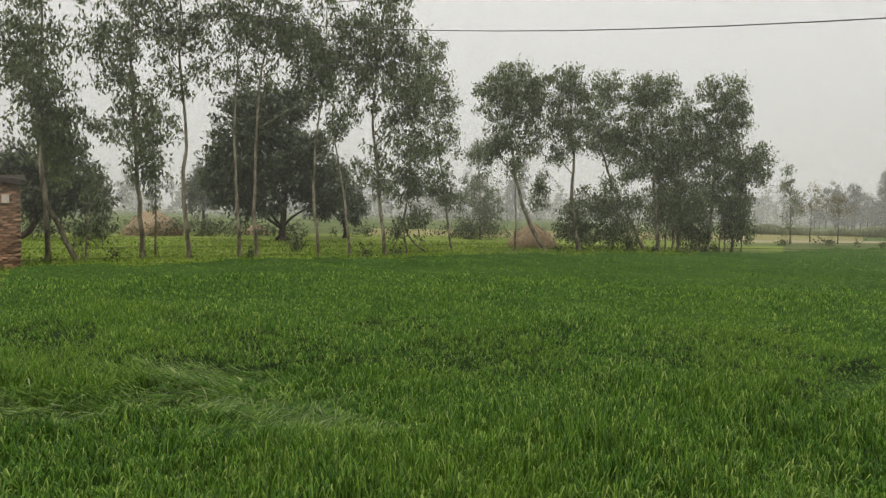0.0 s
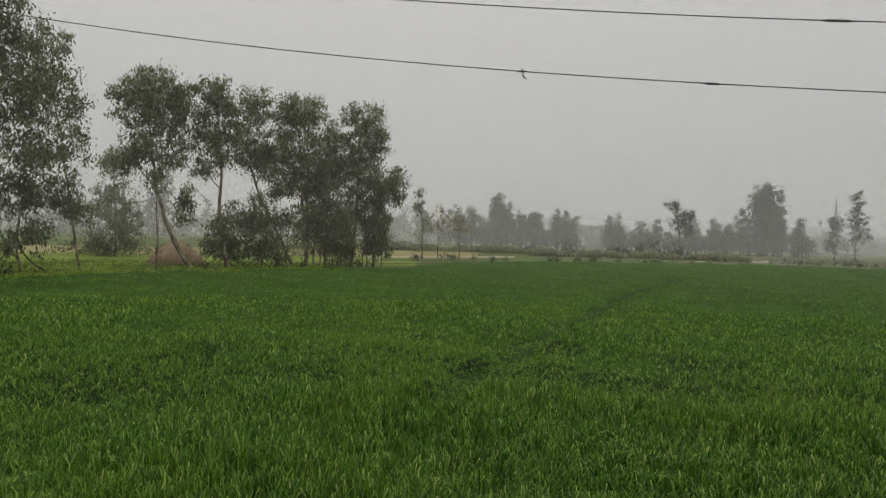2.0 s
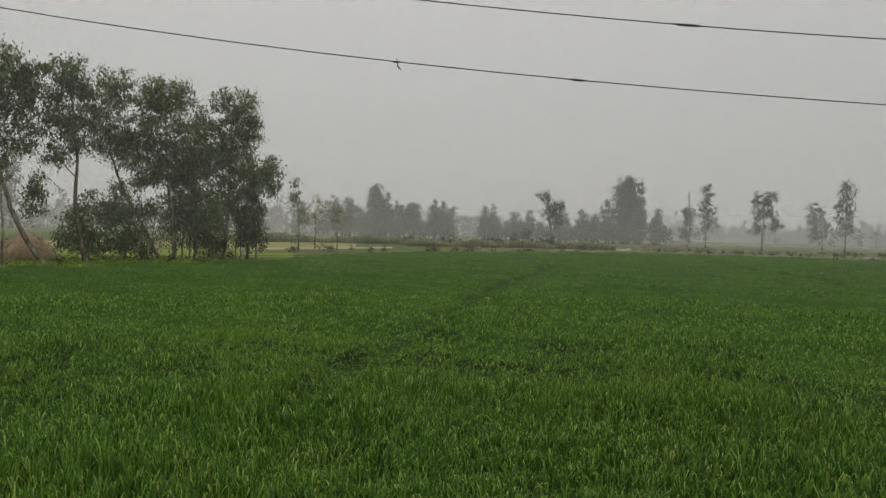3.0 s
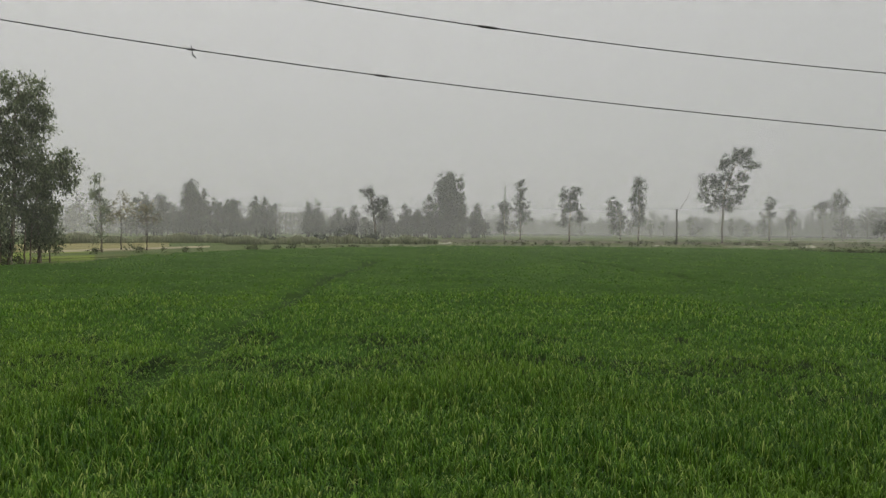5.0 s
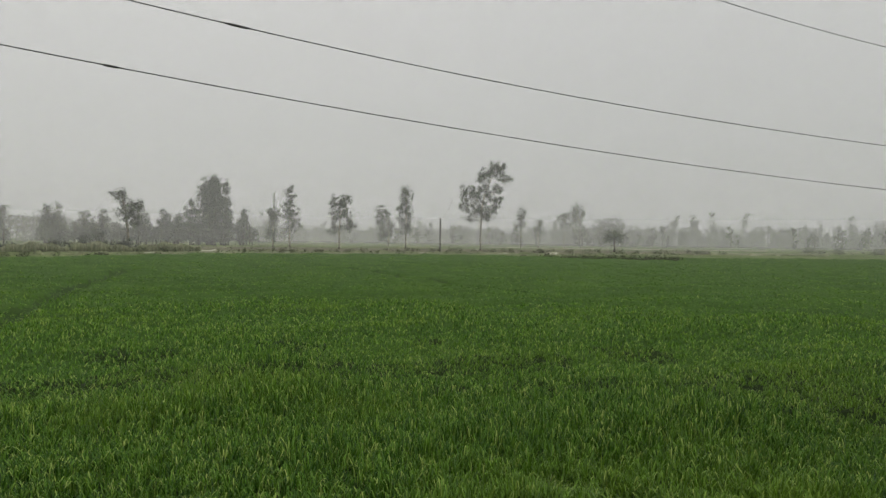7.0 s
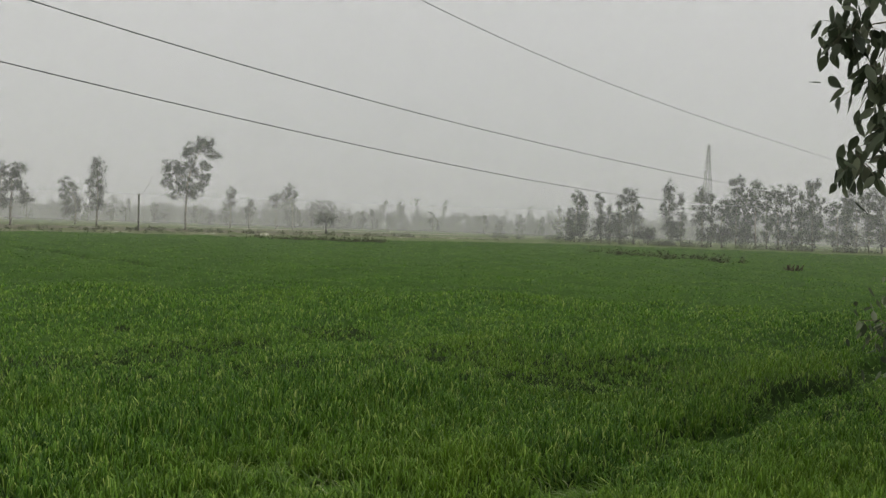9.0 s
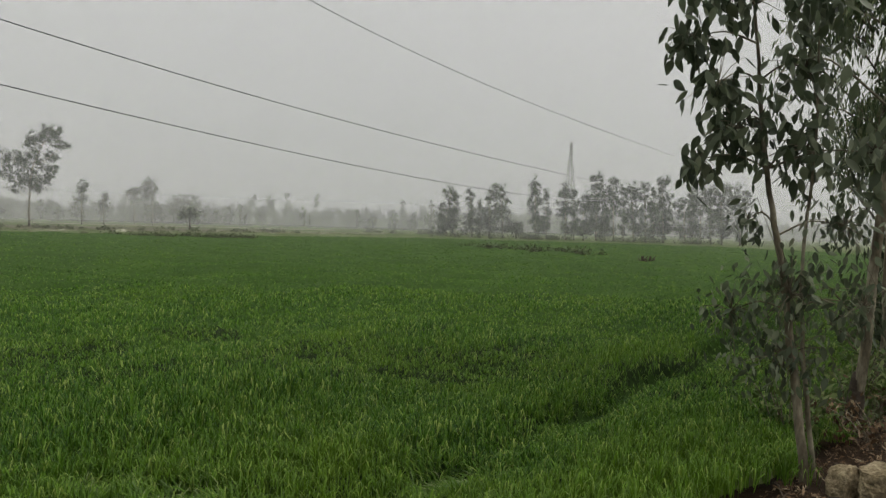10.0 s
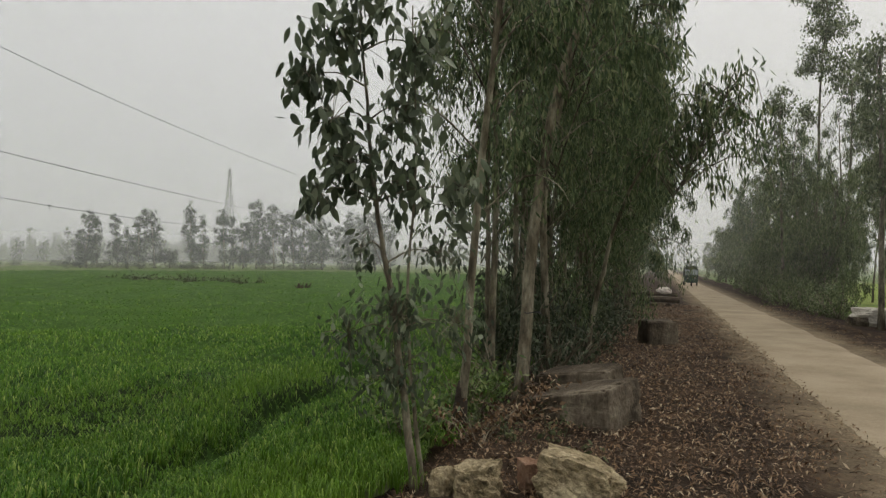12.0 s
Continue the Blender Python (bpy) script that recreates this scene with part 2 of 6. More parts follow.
M_LITTER = foliage("fallen_leaf", ((0.0, (0.038, 0.023, 0.012)), (0.5, (0.122, 0.071, 0.036)), (0.85, (0.23, 0.15, 0.083)), (1.0, (0.40, 0.33, 0.22))), 0.1, 0.7)
M_PALESTONE = surface("pale_stone", ((0.3, (0.36, 0.33, 0.27)), (0.7, (0.55, 0.52, 0.45))), 2.0, 0.92, 0.03, 14, 0.3)
M_STONE = surface("sandstone", ((0.3, (0.13, 0.10, 0.055)), (0.5, (0.27, 0.22, 0.135)), (0.72, (0.40, 0.34, 0.22))), 3.5, 0.92, 0.05, 18, 0.55)
M_BLOCK = surface("weathered_block", ((0.28, (0.03, 0.023, 0.016)), (0.5, (0.082, 0.066, 0.047)), (0.72, (0.22, 0.187, 0.138))), 1.7, 0.92, 0.025, 24, 0.35, (1, 1, 0.5))
M_BRICK = surface("red_brick", ((0.3, (0.20, 0.12, 0.08)), (0.5, (0.32, 0.195, 0.125)), (0.65, (0.40, 0.30, 0.22))), 2.5, 0.95, 0.01, 30, vary=0.5)
M_MORTAR = surface("mortar", ((0.3, (0.17, 0.13, 0.095)), (0.7, (0.28, 0.22, 0.165))), 3, 0.95, 0.01, 30)
M_THATCH = surface("dark_thatch", ((0.3, (0.03, 0.027, 0.022)), (0.7, (0.08, 0.07, 0.055))), 4, 0.95, 0.03, 12)
M_HAY = surface("hay", ((0.3, (0.24, 0.18, 0.11)), (0.7, (0.38, 0.29, 0.19))), 2.0, 0.95, 0.06, 12, 0.35)
M_WIRE = surface("wire", ((0.3, (0.045, 0.045, 0.045)), (0.7, (0.09, 0.09, 0.09))), 6, 0.6, 0, 40, metal=0.4)
M_STEEL = surface("galvanised_steel", ((0.3, (0.06, 0.06, 0.06)), (0.7, (0.12, 0.12, 0.12))), 2, 0.7, 0, 20)
M_POLE = surface("weathered_pole", ((0.3, (0.06, 0.055, 0.05)), (0.7, (0.12, 0.11, 0.10))), 2, 0.9, 0, 20)
M_SACK = surface("white_sack", ((0.3, (0.5, 0.44, 0.38)), (0.7, (0.72, 0.66, 0.59))), 4, 0.85, 0.01, 30, 0.1)
M_LOG = surface("dark_log", ((0.3, (0.05, 0.04, 0.03)), (0.7, (0.13, 0.10, 0.075))), 4, 0.95, 0.01, 25)
M_BLACK = surface("black_canvas", ((0.3, (0.02, 0.02, 0.02)), (0.7, (0.045, 0.045, 0.045))), 5, 0.8, 0, 40)
M_GREENPAINT = surface("dark_green_paint", ((0.3, (0.015, 0.04, 0.03)), (0.7, (0.03, 0.07, 0.05))), 3, 0.45, 0, 40, 0.1)
M_RUBBER = surface("rubber", ((0.3, (0.02, 0.02, 0.02)), (0.7, (0.035, 0.035, 0.035))), 8, 0.85, 0, 60)
# opaque pale blue-grey stands in for the sky mirrored in the glass
M_GLASS = surface("windscreen", ((0.3, (0.42, 0.48, 0.50)), (0.7, (0.5, 0.55, 0.57))), 2, 0.12, 0, 20, 0.05)
M_CHROME = surface("lamp_chrome", ((0.3, (0.5, 0.5, 0.5)), (0.7, (0.6, 0.6, 0.6))), 3, 0.25, 0, 20, 0.05, metal=0.8)


# ---- mesh helpers ----
def mesh_of(name, verts, faces, material, smooth=False):
    me = bpy.data.meshes.new(name)
    me.from_pydata(verts, [], faces)
    me.materials.append(material)
    if smooth:
        me.polygons.foreach_set("use_smooth", [True] * len(me.polygons))
    me.update()
    return me


def mesh_arrays(name, v, corners, size, material):
    """A mesh from arrays: v (n, 3), corners (m, size) vertex numbers of faces of one size."""
    me = bpy.data.meshes.new(name)
    me.vertices.add(len(v))
    me.vertices.foreach_set("co", np.ascontiguousarray(v, dtype=np.float32).ravel())
    me.loops.add(corners.size)
    me.loops.foreach_set("vertex_index", corners.astype(np.int32).ravel())
    me.polygons.add(len(corners))
    me.polygons.foreach_set("loop_start", np.arange(0, corners.size, size, dtype=np.int32))
    me.materials.append(material)
    me.update(calc_edges=True)
    return me


def part(name, me, parent, label=""):
    ob = new(name, me)
    ob.parent = parent
    return tagged(ob, label)


def thing(name, place, label, category, group="", turn=0.0):
    e = new(name)
    e.empty_display_size = 0.2
    e.location = place
    e.rotation_euler = (0, 0, turn)
    return tagged(e, label, category, group)


def tube(verts, faces, points, radii, sides=7):
    """Adds a tapered round limb through the points to the lists."""
    pts = [Vector(p) for p in points]
    start = len(verts)
    for i, p in enumerate(pts):
        ahead = (pts[min(i + 1, len(pts) - 1)] - pts[max(i - 1, 0)]).normalized()
        side = ahead.cross(Vector((0.3, 0.9, 0.1))).normalized()
        up = side.cross(ahead)
        for k in range(sides):
            a = 2 * math.pi * k / sides
            verts.append(tuple(p + (side * math.cos(a) + up * math.sin(a)) * radii[i]))
    for i in range(len(pts) - 1):
        for k in range(sides):
            a, b = start + i * sides + k, start + i * sides + (k + 1) % sides
            faces.append((a, b, b + sides, a + sides))
    faces.append(tuple(range(start, start + sides))[::-1])
    faces.append(tuple(range(len(verts) - sides, len(verts))))


def curve_points(points, steps=5, wobble=0.0, rng=None):
    """Smooth points through the given ones."""
    p = [Vector(q) for q in points]
    out = []
    for i in range(len(p) - 1):
        a, b, c, d = p[max(i - 1, 0)], p[i], p[i + 1], p[min(i + 2, len(p) - 1)]
        for k in range(steps):
            t = k / steps
            q = 0.5 * (2 * b + (c - a) * t + (2 * a - 5 * b + 4 * c - d) * t * t + (3 * b - a - 3 * c + d) * t ** 3)
            if wobble and (i or k):
                q = q + Vector((rng.normal(), rng.normal(), 0)) * wobble
            out.append(q)
    out.append(p[-1])
    return out


def leaf_arrays(centres, length, width, rng, droop=0.8, fold=0.0):
    """Pointed leaves at the centres, hanging by droop (1: straight down). Four corners each."""
    n = len(centres)
    a = rng.uniform(0, 2 * math.pi, n)
    flat = rng.normal(0, 1, (n, 3))
    way = flat * (1 - droop) + np.array([0, 0, -1.0]) * droop
    way /= np.linalg.norm(way, axis=1)[:, None] + 1e-9
    side = np.stack([np.cos(a), np.sin(a), 0.3 * rng.normal(0, 1, n)], 1)
    side -= way * (side * way).sum(1)[:, None]
    side /= np.linalg.norm(side, axis=1)[:, None] + 1e-9
    ln = (length * rng.uniform(0.65, 1.35, n))[:, None]
    wd = (width * rng.uniform(0.7, 1.3, n))[:, None]
    mid = centres + way * ln * 0.42
    v = np.stack([centres, mid + side * wd * 0.5, centres + way * ln, mid - side * wd * 0.5], 1)
    return v.reshape(-1, 3), np.arange(4 * n).reshape(-1, 4)


def clumps(lobes, rng, per_m3, leaves, spread):
    """Leaf places inside lobes (centre, radii): tufts, thicker towards the outside, with gaps between them."""
    out = []
    for c, rad in lobes:
        vol = 4.2 * rad[0] * rad[1] * rad[2]
        k = max(5, int(per_m3 * vol ** 0.85))
        d = rng.normal(0, 1, (k, 3))
        d /= np.linalg.norm(d, axis=1)[:, None]
        p = c + d * rng.uniform(0.15, 1.2, (k, 1)) ** 0.6 * rad
        m = rng.poisson(leaves, k) + 1
        q = np.repeat(p, m, 0)
        s = np.repeat(spread * rng.uniform(0.4, 1.35, k), m)
        out.append(q + rng.normal(0, 1, q.shape) * s[:, None] * np.array([1, 1, 1.25]))
    return np.concatenate(out)


def tufted(lobes, rng, tuft, leaves, cover):
    """Leaf places inside lobes (centre, radii), gathered in round tufts of about the given size with sky between them."""
    out = []
    for c, rad in lobes:
        k = max(4, int(cover * rad[0] * rad[2] / tuft ** 2))
        d = rng.normal(0, 1, (k, 3))
        d /= np.linalg.norm(d, axis=1)[:, None]
        p = c + d * rng.uniform(0.2, 1.08, (k, 1)) ** 0.7 * rad
        m = rng.poisson(leaves, k) + 2
        q = np.repeat(p, m, 0)
        size = np.repeat(tuft * rng.uniform(0.3, 0.66, k), m)
        out.append(q + rng.normal(0, 1, q.shape) * size[:, None] * np.array([1, 1, 0.85]))
    return np.concatenate(out)


KINDS = {
    "euc": ("eucalyptus_tree", "slender eucalyptus with pale trunk and drooping grey-green leaves", M_BARK, M_LEAFGROVE),
    "sapling": ("sapling", "thin young tree at the field's edge", M_BARK, M_LEAFGROVE),
    "vine": ("weeping_tree", "young tree with long hanging fresh green twigs", M_BARK, M_VINE),
    "mango": ("mango_tree", "broad dark green mango tree with a dense crown", M_BARKDARK, M_MANGO),
    "bush": ("shrub", "leafy grey-green shrub under the eucalyptus trees", M_BARK, M_LEAFGROVE),
    "autumn": ("young_tree", "young tree with thin yellowing leaves beside the field", M_BARKDARK, M_AUTUMN),
    "scrub": ("scrub", "low dark scrub along the field's far edge", M_BARKDARK, M_LEAFFAR),
    "woods": ("woodland", "hazy grey-green woodland beyond the fields", M_BARKDARK, M_LEAFFAR),
}


def grove_crowns(masses, rng):
    """The single crowns, three lobes each, of which the masses of a wood are made."""
    out = []
    for c, rad in masses:
        for _ in range(max(1, round(rad[0] / 1.0))):
            off = rng.uniform(-0.85, 0.85)
            top = (c[2] + rad[2] * (1 - 1.3 * off * off)) * rng.uniform(0.88, 1.04)
            w = min(rng.uniform(1.3, 2.2), rad[0])
            x, y = c[0] + off * rad[0], c[1] + rng.uniform(-0.8, 0.8) * rad[1]
            for z, k, hh in ((0.87, 0.6, 0.12), (0.66, 1.0, 0.17), (0.38, 0.9, 0.2)):
                out.append((np.array((x + rng.normal() * 0.25, y + rng.normal() * 0.25, top * z)), np.array((w * k, w * k, top * hh))))
        if c[2] > 10 and rad[0] > 2:
            out += [(c + np.array((0, 0, rad[2] * dz)), rad * k) for dz, k in ((0.25, 0.7), (-0.15, 0.85), (-0.5, 0.8))]
    return out


def tree(kind, x, y, lobes, stem, seed, r=0.15, far=0, dense=1.0):
    """A tree at x, y. lobes: (sideways, height, half width, half height) of each mass of leaves; stem: (sideways, height) of the
    bends of the trunk above its foot; sideways is square to the line from the standing place."""
    rng = np.random.default_rng(seed)
    name, label, bark, leafmat = KINDS[kind]
    v = Vector((x, y, 0)).normalized()
    right = Vector((v.y, -v.x, 0))
    t = thing(name, (x, y, -0.02), label, {"woods": "woods", "bush": "shrub", "scrub": "shrub"}.get(kind, "tree"), "" if kind == "woods" else name + " group")
    if kind == "woods":
        tagged(t, kind="stuff")
    if far and kind == "euc":
        leafmat = M_LEAFFAR
    places = []
    for h, z, rx, rz in lobes:
        off = 0.0 if len(lobes) < 2 else rng.uniform(-0.5, 0.5) * rx
        c = right * h + v * (off + (rng.uniform(0, 8) if kind == "woods" else 0)) + Vector((0, 0, z))
        places.append((np.array(c), np.array((rx, rx * 0.95, rz))))
    if kind == "woods":
        places = grove_crowns(places, rng)
    verts, faces = [], []
    if stem:
        pts = [Vector((0, 0, 0))] + [right * h + Vector((0, 0, z)) for h, z in stem]
        top = max(places, key=lambda p: p[0][2])
        if top[0][2] > pts[-1].z + 0.3:
            pts.append(Vector(top[0]) + Vector((0, 0, 0.3 * top[1][2])))
        line = curve_points(pts, 5, 0.02 * (1 + far), rng)
        n = len(line)
        tube(verts, faces, line, [max(r * (1 - 0.85 * (i / (n - 1)) ** 0.9), 0.012) * (1.35 if i == 0 else 1) for i in range(n)], 5 if far else 8)
        for c, rad in places:
            target = Vector(c)
            start = min(line, key=lambda p: abs(p.z - max(0.35 * target.z, target.z - 0.9 * (target - p).to_2d().length - 0.4 * rad[2])))
            if (target - start).length > 0.4:
                mid = (start + target) / 2 + Vector((rng.normal(), rng.normal(), -0.5)) * 0.1 * (target - start).length
                rb = max(0.3 * r, 0.015)
                tube(verts, faces, curve_points([start, mid, target], 4), np.linspace(rb, 0.35 * rb, 9), 5)
            if not far:
                for _ in range(5):
                    d = rng.normal(0, 1, 3)
                    tip = target + Vector(d / np.linalg.norm(d) * rad * 0.85)
                    tube(verts, faces, curve_points([target - Vector((0, 0, 0.2 * rad[2])), (target + tip) / 2 + Vector((0, 0, 0.1)), tip], 3), np.linspace(0.3 * max(0.25 * r, 0.012), 0.005, 7), 4)
    else:
        for c, rad in places[::3]:
            tube(verts, faces, [(c[0], c[1], 0), (c[0], c[1], c[2] * 0.6), tuple(c)], [0.17, 0.13, 0.06], 5)
    part("trunk", mesh_of("trunk", verts, faces, bark, True), t)
    if kind == "mango":
        q = tufted(places, rng, 0.6, 70, 6.8) if not far else clumps(places, rng, 2.0, 27, 0.26)
        lv, lf = leaf_arrays(q, 0.3 if not far else 0.5, 0.125 if not far else 0.3, rng, 0.45)
    elif kind == "woods":
        lv, lf = leaf_arrays(tufted(places, rng, 0.6, 16, 2.7), 0.42, 0.28, rng, 0.5)
    elif far:
        if kind == "autumn":
            lv, lf = leaf_arrays(clumps(places, rng, 3.2, 26, 0.2), 0.17, 0.11, rng, 0.4)
        else:
            lv, lf = leaf_arrays(tufted([(c * np.array((1, 1, 1.02)), rad * 1.1) for c, rad in places], rng, 0.5, 24, 2.9), 0.28, 0.17, rng, 0.6)
    else:
        q = tufted(places, rng, 0.4, 36, 4.6 * dense)
        lv, lf = leaf_arrays(q, 0.19, 0.075, rng, 0.66)
    part("crown", mesh_arrays("crown", lv, lf, 4, leafmat), t)
    return t


# ---- the ground ----
def ground_sheet():
    rings = [0, 20, 60, 140, 300, 700, 1500, 3000]
    verts, faces, k = [(0, 0, 0)], [], 64
    for r in rings[1:]:
        verts += [(r * math.cos(2 * math.pi * i / k), r * math.sin(2 * math.pi * i / k), 0) for i in range(k)]
    for i in range(k):
        faces.append((0, 1 + i, 1 + (i + 1) % k))
    for q in range(len(rings) - 2):
        for i in range(k):
            a, b = 1 + q * k + i, 1 + q * k + (i + 1) % k
            faces.append((a, a + k, b + k, b))
    tagged(new("ground", mesh_of("ground", verts, faces, M_GROUND)), "flat hazy farmland of green and fallow plots", "ground", kind="structure")


ground_sheet()


def plot(name, a0, a1, near0, near1, far0, far1, mat, label, z=0.02):
    """A plot of land between two bearings, its near and far edges straight."""
    n = 12
    verts, faces = [], []
    p0, p1, q0, q1 = polar(a0, near0), polar(a1, near1), polar(a0, far0), polar(a1, far1)
    for i in range(n + 1):
        t = i / n
        a, b = p0.lerp(p1, t), q0.lerp(q1, t)
        w = noise.noise(a * 0.3) * 0.3
        verts += [(a.x, a.y + w, z), (b.x, b.y + w, z)]
        if i:
            faces.append((2 * i - 2, 2 * i, 2 * i + 1, 2 * i - 1))
    tagged(new(name, mesh_of(name, verts, faces, mat)), label, "field", kind="structure")


plot("field_1", 45, -3, 20, 28, 60, 68, M_GREEN, "bright green crop plot behind the trees", 0.012)
plot("field_2", 45, -3, 60.5, 69, 66, 75, M_DARKFIELD, "olive strip of crop behind the green plot", 0.014)
plot("field_3", 45, -3, 68, 77, 92, 110, M_DARKFIELD, "dark green crop plot", 0.016)
plot("field_4", 8, -26, 42, 50, 58, 70, M_GREEN, "yellow-green crop plot beside the haystack", 0.022)
plot("field_5", 6, -31, 60, 76, 82, 110, M_MUSTARD, "yellow flowering mustard plot", 0.026)
plot("field_6", 0, -36, 90, 118, 128, 165, M_DARKFIELD, "grey-green crop plot in the mist", 0.018)
plot("field_7", -22, -36, 56, 70, 62, 78, M_DARKFIELD, "narrow green plot", 0.030)
plot("field_8", -22, -34, 64, 80, 70, 88, M_STUBBLE, "pale stubble strip beside young trees", 0.034)
plot("field_9", -34, -56, 66, 86, 92, 108, M_DARKFIELD, "low scrubby green plot", 0.016)
plot("field_10", -40, -72, 96, 104, 116, 132, M_RUBBLE, "strip of pale rubble and weeds", 0.020)
plot("field_11", -72, -100, 104, 150, 134, 190, M_RUBBLE, "strip of pale rubble and weeds", 0.020)
plot("field_13", -158, -204, 40, 24, 110, 90, M_GREEN, "bright green crop plot beyond the lane", 0.012)
plot("field_15", -44, -92, 116, 134, 165, 186, M_PLOUGHED, "grey-brown fallow plot with low weeds", 0.028)
plot("field_14", -74, -96, 205, 214, 219, 229, M_FALLOW, "pale dry fallow strip far across the fields", 0.03)
plot("field_12", -62, -134, 78, 82, 130, 260, M_DARKFIELD, "darker green crop plot", 0.012)

# ---- the embankment and the lane ----
EDGE_S, EDGE_U = (-30, -9, -4, 0, 2.5, 200), (-1.0, -0.9, -0.5, 1.2, 2.15, 2.2)


def embankment():
    prof = [(2.7, -0.04), (2.3, 0.02), (1.9, 0.13), (1.4, 0.19), (0.7, 0.2), (0.0, 0.2), (-0.8, 0.21), (-1.6, 0.2), (-2.3, 0.2), (-3.2, 0.2), (-4.1, 0.2), (-4.9, 0.2), (-5.8, 0.2), (-7.0, 0.1), (-8.0, -0.04)]
    ss = np.concatenate([np.arange(-30, 30, 0.5), np.arange(30, 260, 4)])
    verts, faces, m = [], [], len(prof)
    for s in ss:
        narrow = (float(np.interp(s, EDGE_S, EDGE_U)) + 1.7) / 3.85
        for u, z in prof:
            if u > -1.7:
                u = -1.7 + (u + 1.7) * narrow
            p = lane(s, u)
            w = noise.noise(p * 0.8) * 0.06 + noise.noise(p * 2.3) * 0.025
            inside = -8 < u < 2.5
            flat = -5.0 < u < -1.2
            verts.append((p.x, p.y, z + (w if inside and not flat else 0)))
    for i in range(len(ss) - 1):
        for k in range(m - 1):
            a = i * m + k
            faces.append((a, a + 1, a + m + 1, a + m))
    tagged(new("verge", mesh_of("verge", verts, faces, M_VERGE, True)), "earthen roadside verge strewn with fallen leaves", "ground", kind="structure")
    verts, faces = [], []
    ss = np.concatenate([np.arange(-30, 40, 0.4), np.arange(40, 260, 4)])
    us = (-2.12, -2.3, -2.7, -3.2, -3.7, -4.05, -4.3)
    for s in ss:
        a, b = noise.noise((s * 0.5, 1, 0)) * 0.16 + noise.noise((s * 2.1, 4, 0)) * 0.09, noise.noise((s * 0.5, 9, 0)) * 0.16 + noise.noise((s * 2.3, 14, 0)) * 0.08
        for k, u in enumerate(us):
            z = 0.203 + 0.02 * (1 - ((u + 3.15) / 1.15) ** 2)
            uu = u + a * (k < 1) + b * (k > 5)
            verts.append(tuple(lane(s, uu, z if 0 < k < 6 else 0.19)))
    m = len(us)
    for i in range(len(ss) - 1):
        for k in range(m - 1):
            q = i * m + k
            faces.append((q, q + 1, q + m + 1, q + m))
    tagged(new("road", mesh_of("road", verts, faces, M_ROAD, True)), "narrow pale dusty concrete lane", "road", kind="structure")


embankment()

# ---- the wheat ----
EDGE_AZ = (-170, -125, -105, -90, -75, -60, -52, -43, -34, -24, -19, -5, 4, 17, 29, 60)
EDGE_R = (60, 110, 105, 88, 84, 84, 80, 68, 59, 41, 37, 31, 28.5, 25.2, 23.4, 20)
TRAILS = (
    (((32, 29.3), (19.4, 20.5), (13, 15.1), (8, 11.1), (5.6, 8.8), (3.6, 7.0)), 0.28),
    (((45, 26), (35.5, 16.2), (29.7, 10.6), (24.1, 4.8), (22, 2.5)), 0.24),
    (((12.5, -10.3), (8.5, -5.6), (7.0, -3.5), (6.1, -2.3)), 0.15),
)


def wheat_height(x, y):
    """How tall the wheat stands: patches, and lower where feet and water have gone."""
    h = 0.36 + 0.05 * np.sin(x * 0.9 + 1.7 * np.sin(y * 0.55)) + 0.04 * np.sin(y * 1.3 + 1.3 * np.sin(x * 0.8 + 2)) + 0.03 * np.sin(2.6 * x + 1.9 * y)
    h = h * (1 + 0.10 * np.sin(7.3 * x + 2.1 * np.sin(3.1 * y)) * np.sin(8.1 * y + 1.7 * np.sin(2.7 * x)) + 0.07 * np.sin(13.7 * x - 5.3 * y) * np.sin(11.9 * y + 4.1 * x))
    low = np.zeros_like(x)
    for line, w in TRAILS:
        for (ax, ay), (bx, by) in zip(line[:-1], line[1:]):
            dx, dy = bx - ax, by - ay
            t = np.clip(((x - ax) * dx + (y - ay) * dy) / (dx * dx + dy * dy), 0, 1)
            d = np.hypot(x - ax - t * dx + 0.1 * np.sin(3 * y), y - ay - t * dy + 0.1 * np.sin(2.3 * x))
            low = np.maximum(low, np.clip(1.6 - d / w, 0, 1))
    # the strip between the ditch and the verge stands lower
    near_side = np.interp(y, (-14, -10.3, -5.6, -3.5, -2.3, -0.9, 1), (14, 12.5, 8.5, 7.0, 6.1, 5.1, 4.2)) - x
    h = h * np.where((near_side > 0) & (y < 0.5), 0.94, 1.0 + 0.3 * np.exp(-(near_side + 0.45) ** 2 / 0.25) * (y < -0.5))
    return h * (1 - 0.55 * low), low


def field_side(x, y):
    s = (x - RO.x) * RD.x + (y - RO.y) * RD.y
    u = (x - RO.x) * RN.x + (y - RO.y) * RN.y
    return u - np.interp(s, EDGE_S, EDGE_U) - 0.12 * np.sin(3 * s) - 0.08 * np.sin(7.3 * s + 1)


LODGED = ((-2.5, 7.9, 0.8, 0.5), (-2.0, 6.9, 1.1, 0.6), (-3.4, 6.5, 0.7, 0.5), (-1.1, 6.3, 0.7, 0.5), (5.27, 0.3, 0.22, 0.3), (5.36, -1.55, 0.2, 0.3), (5.5, 0.9, 0.2, 0.2))


def lodged(x, y):
    """Where wind and rain have laid the wheat flat, 0 to 0.85."""
    d = np.zeros_like(x)
    for cx, cy, rx, ry in LODGED:
        d = np.maximum(d, 1.4 - np.hypot((x - cx) / rx, (y - cy) / ry) + 0.35 * np.sin(3.1 * x + 1.3 * y) * np.sin(4.3 * y - x))
    return np.clip(d, 0, 1) * 0.85


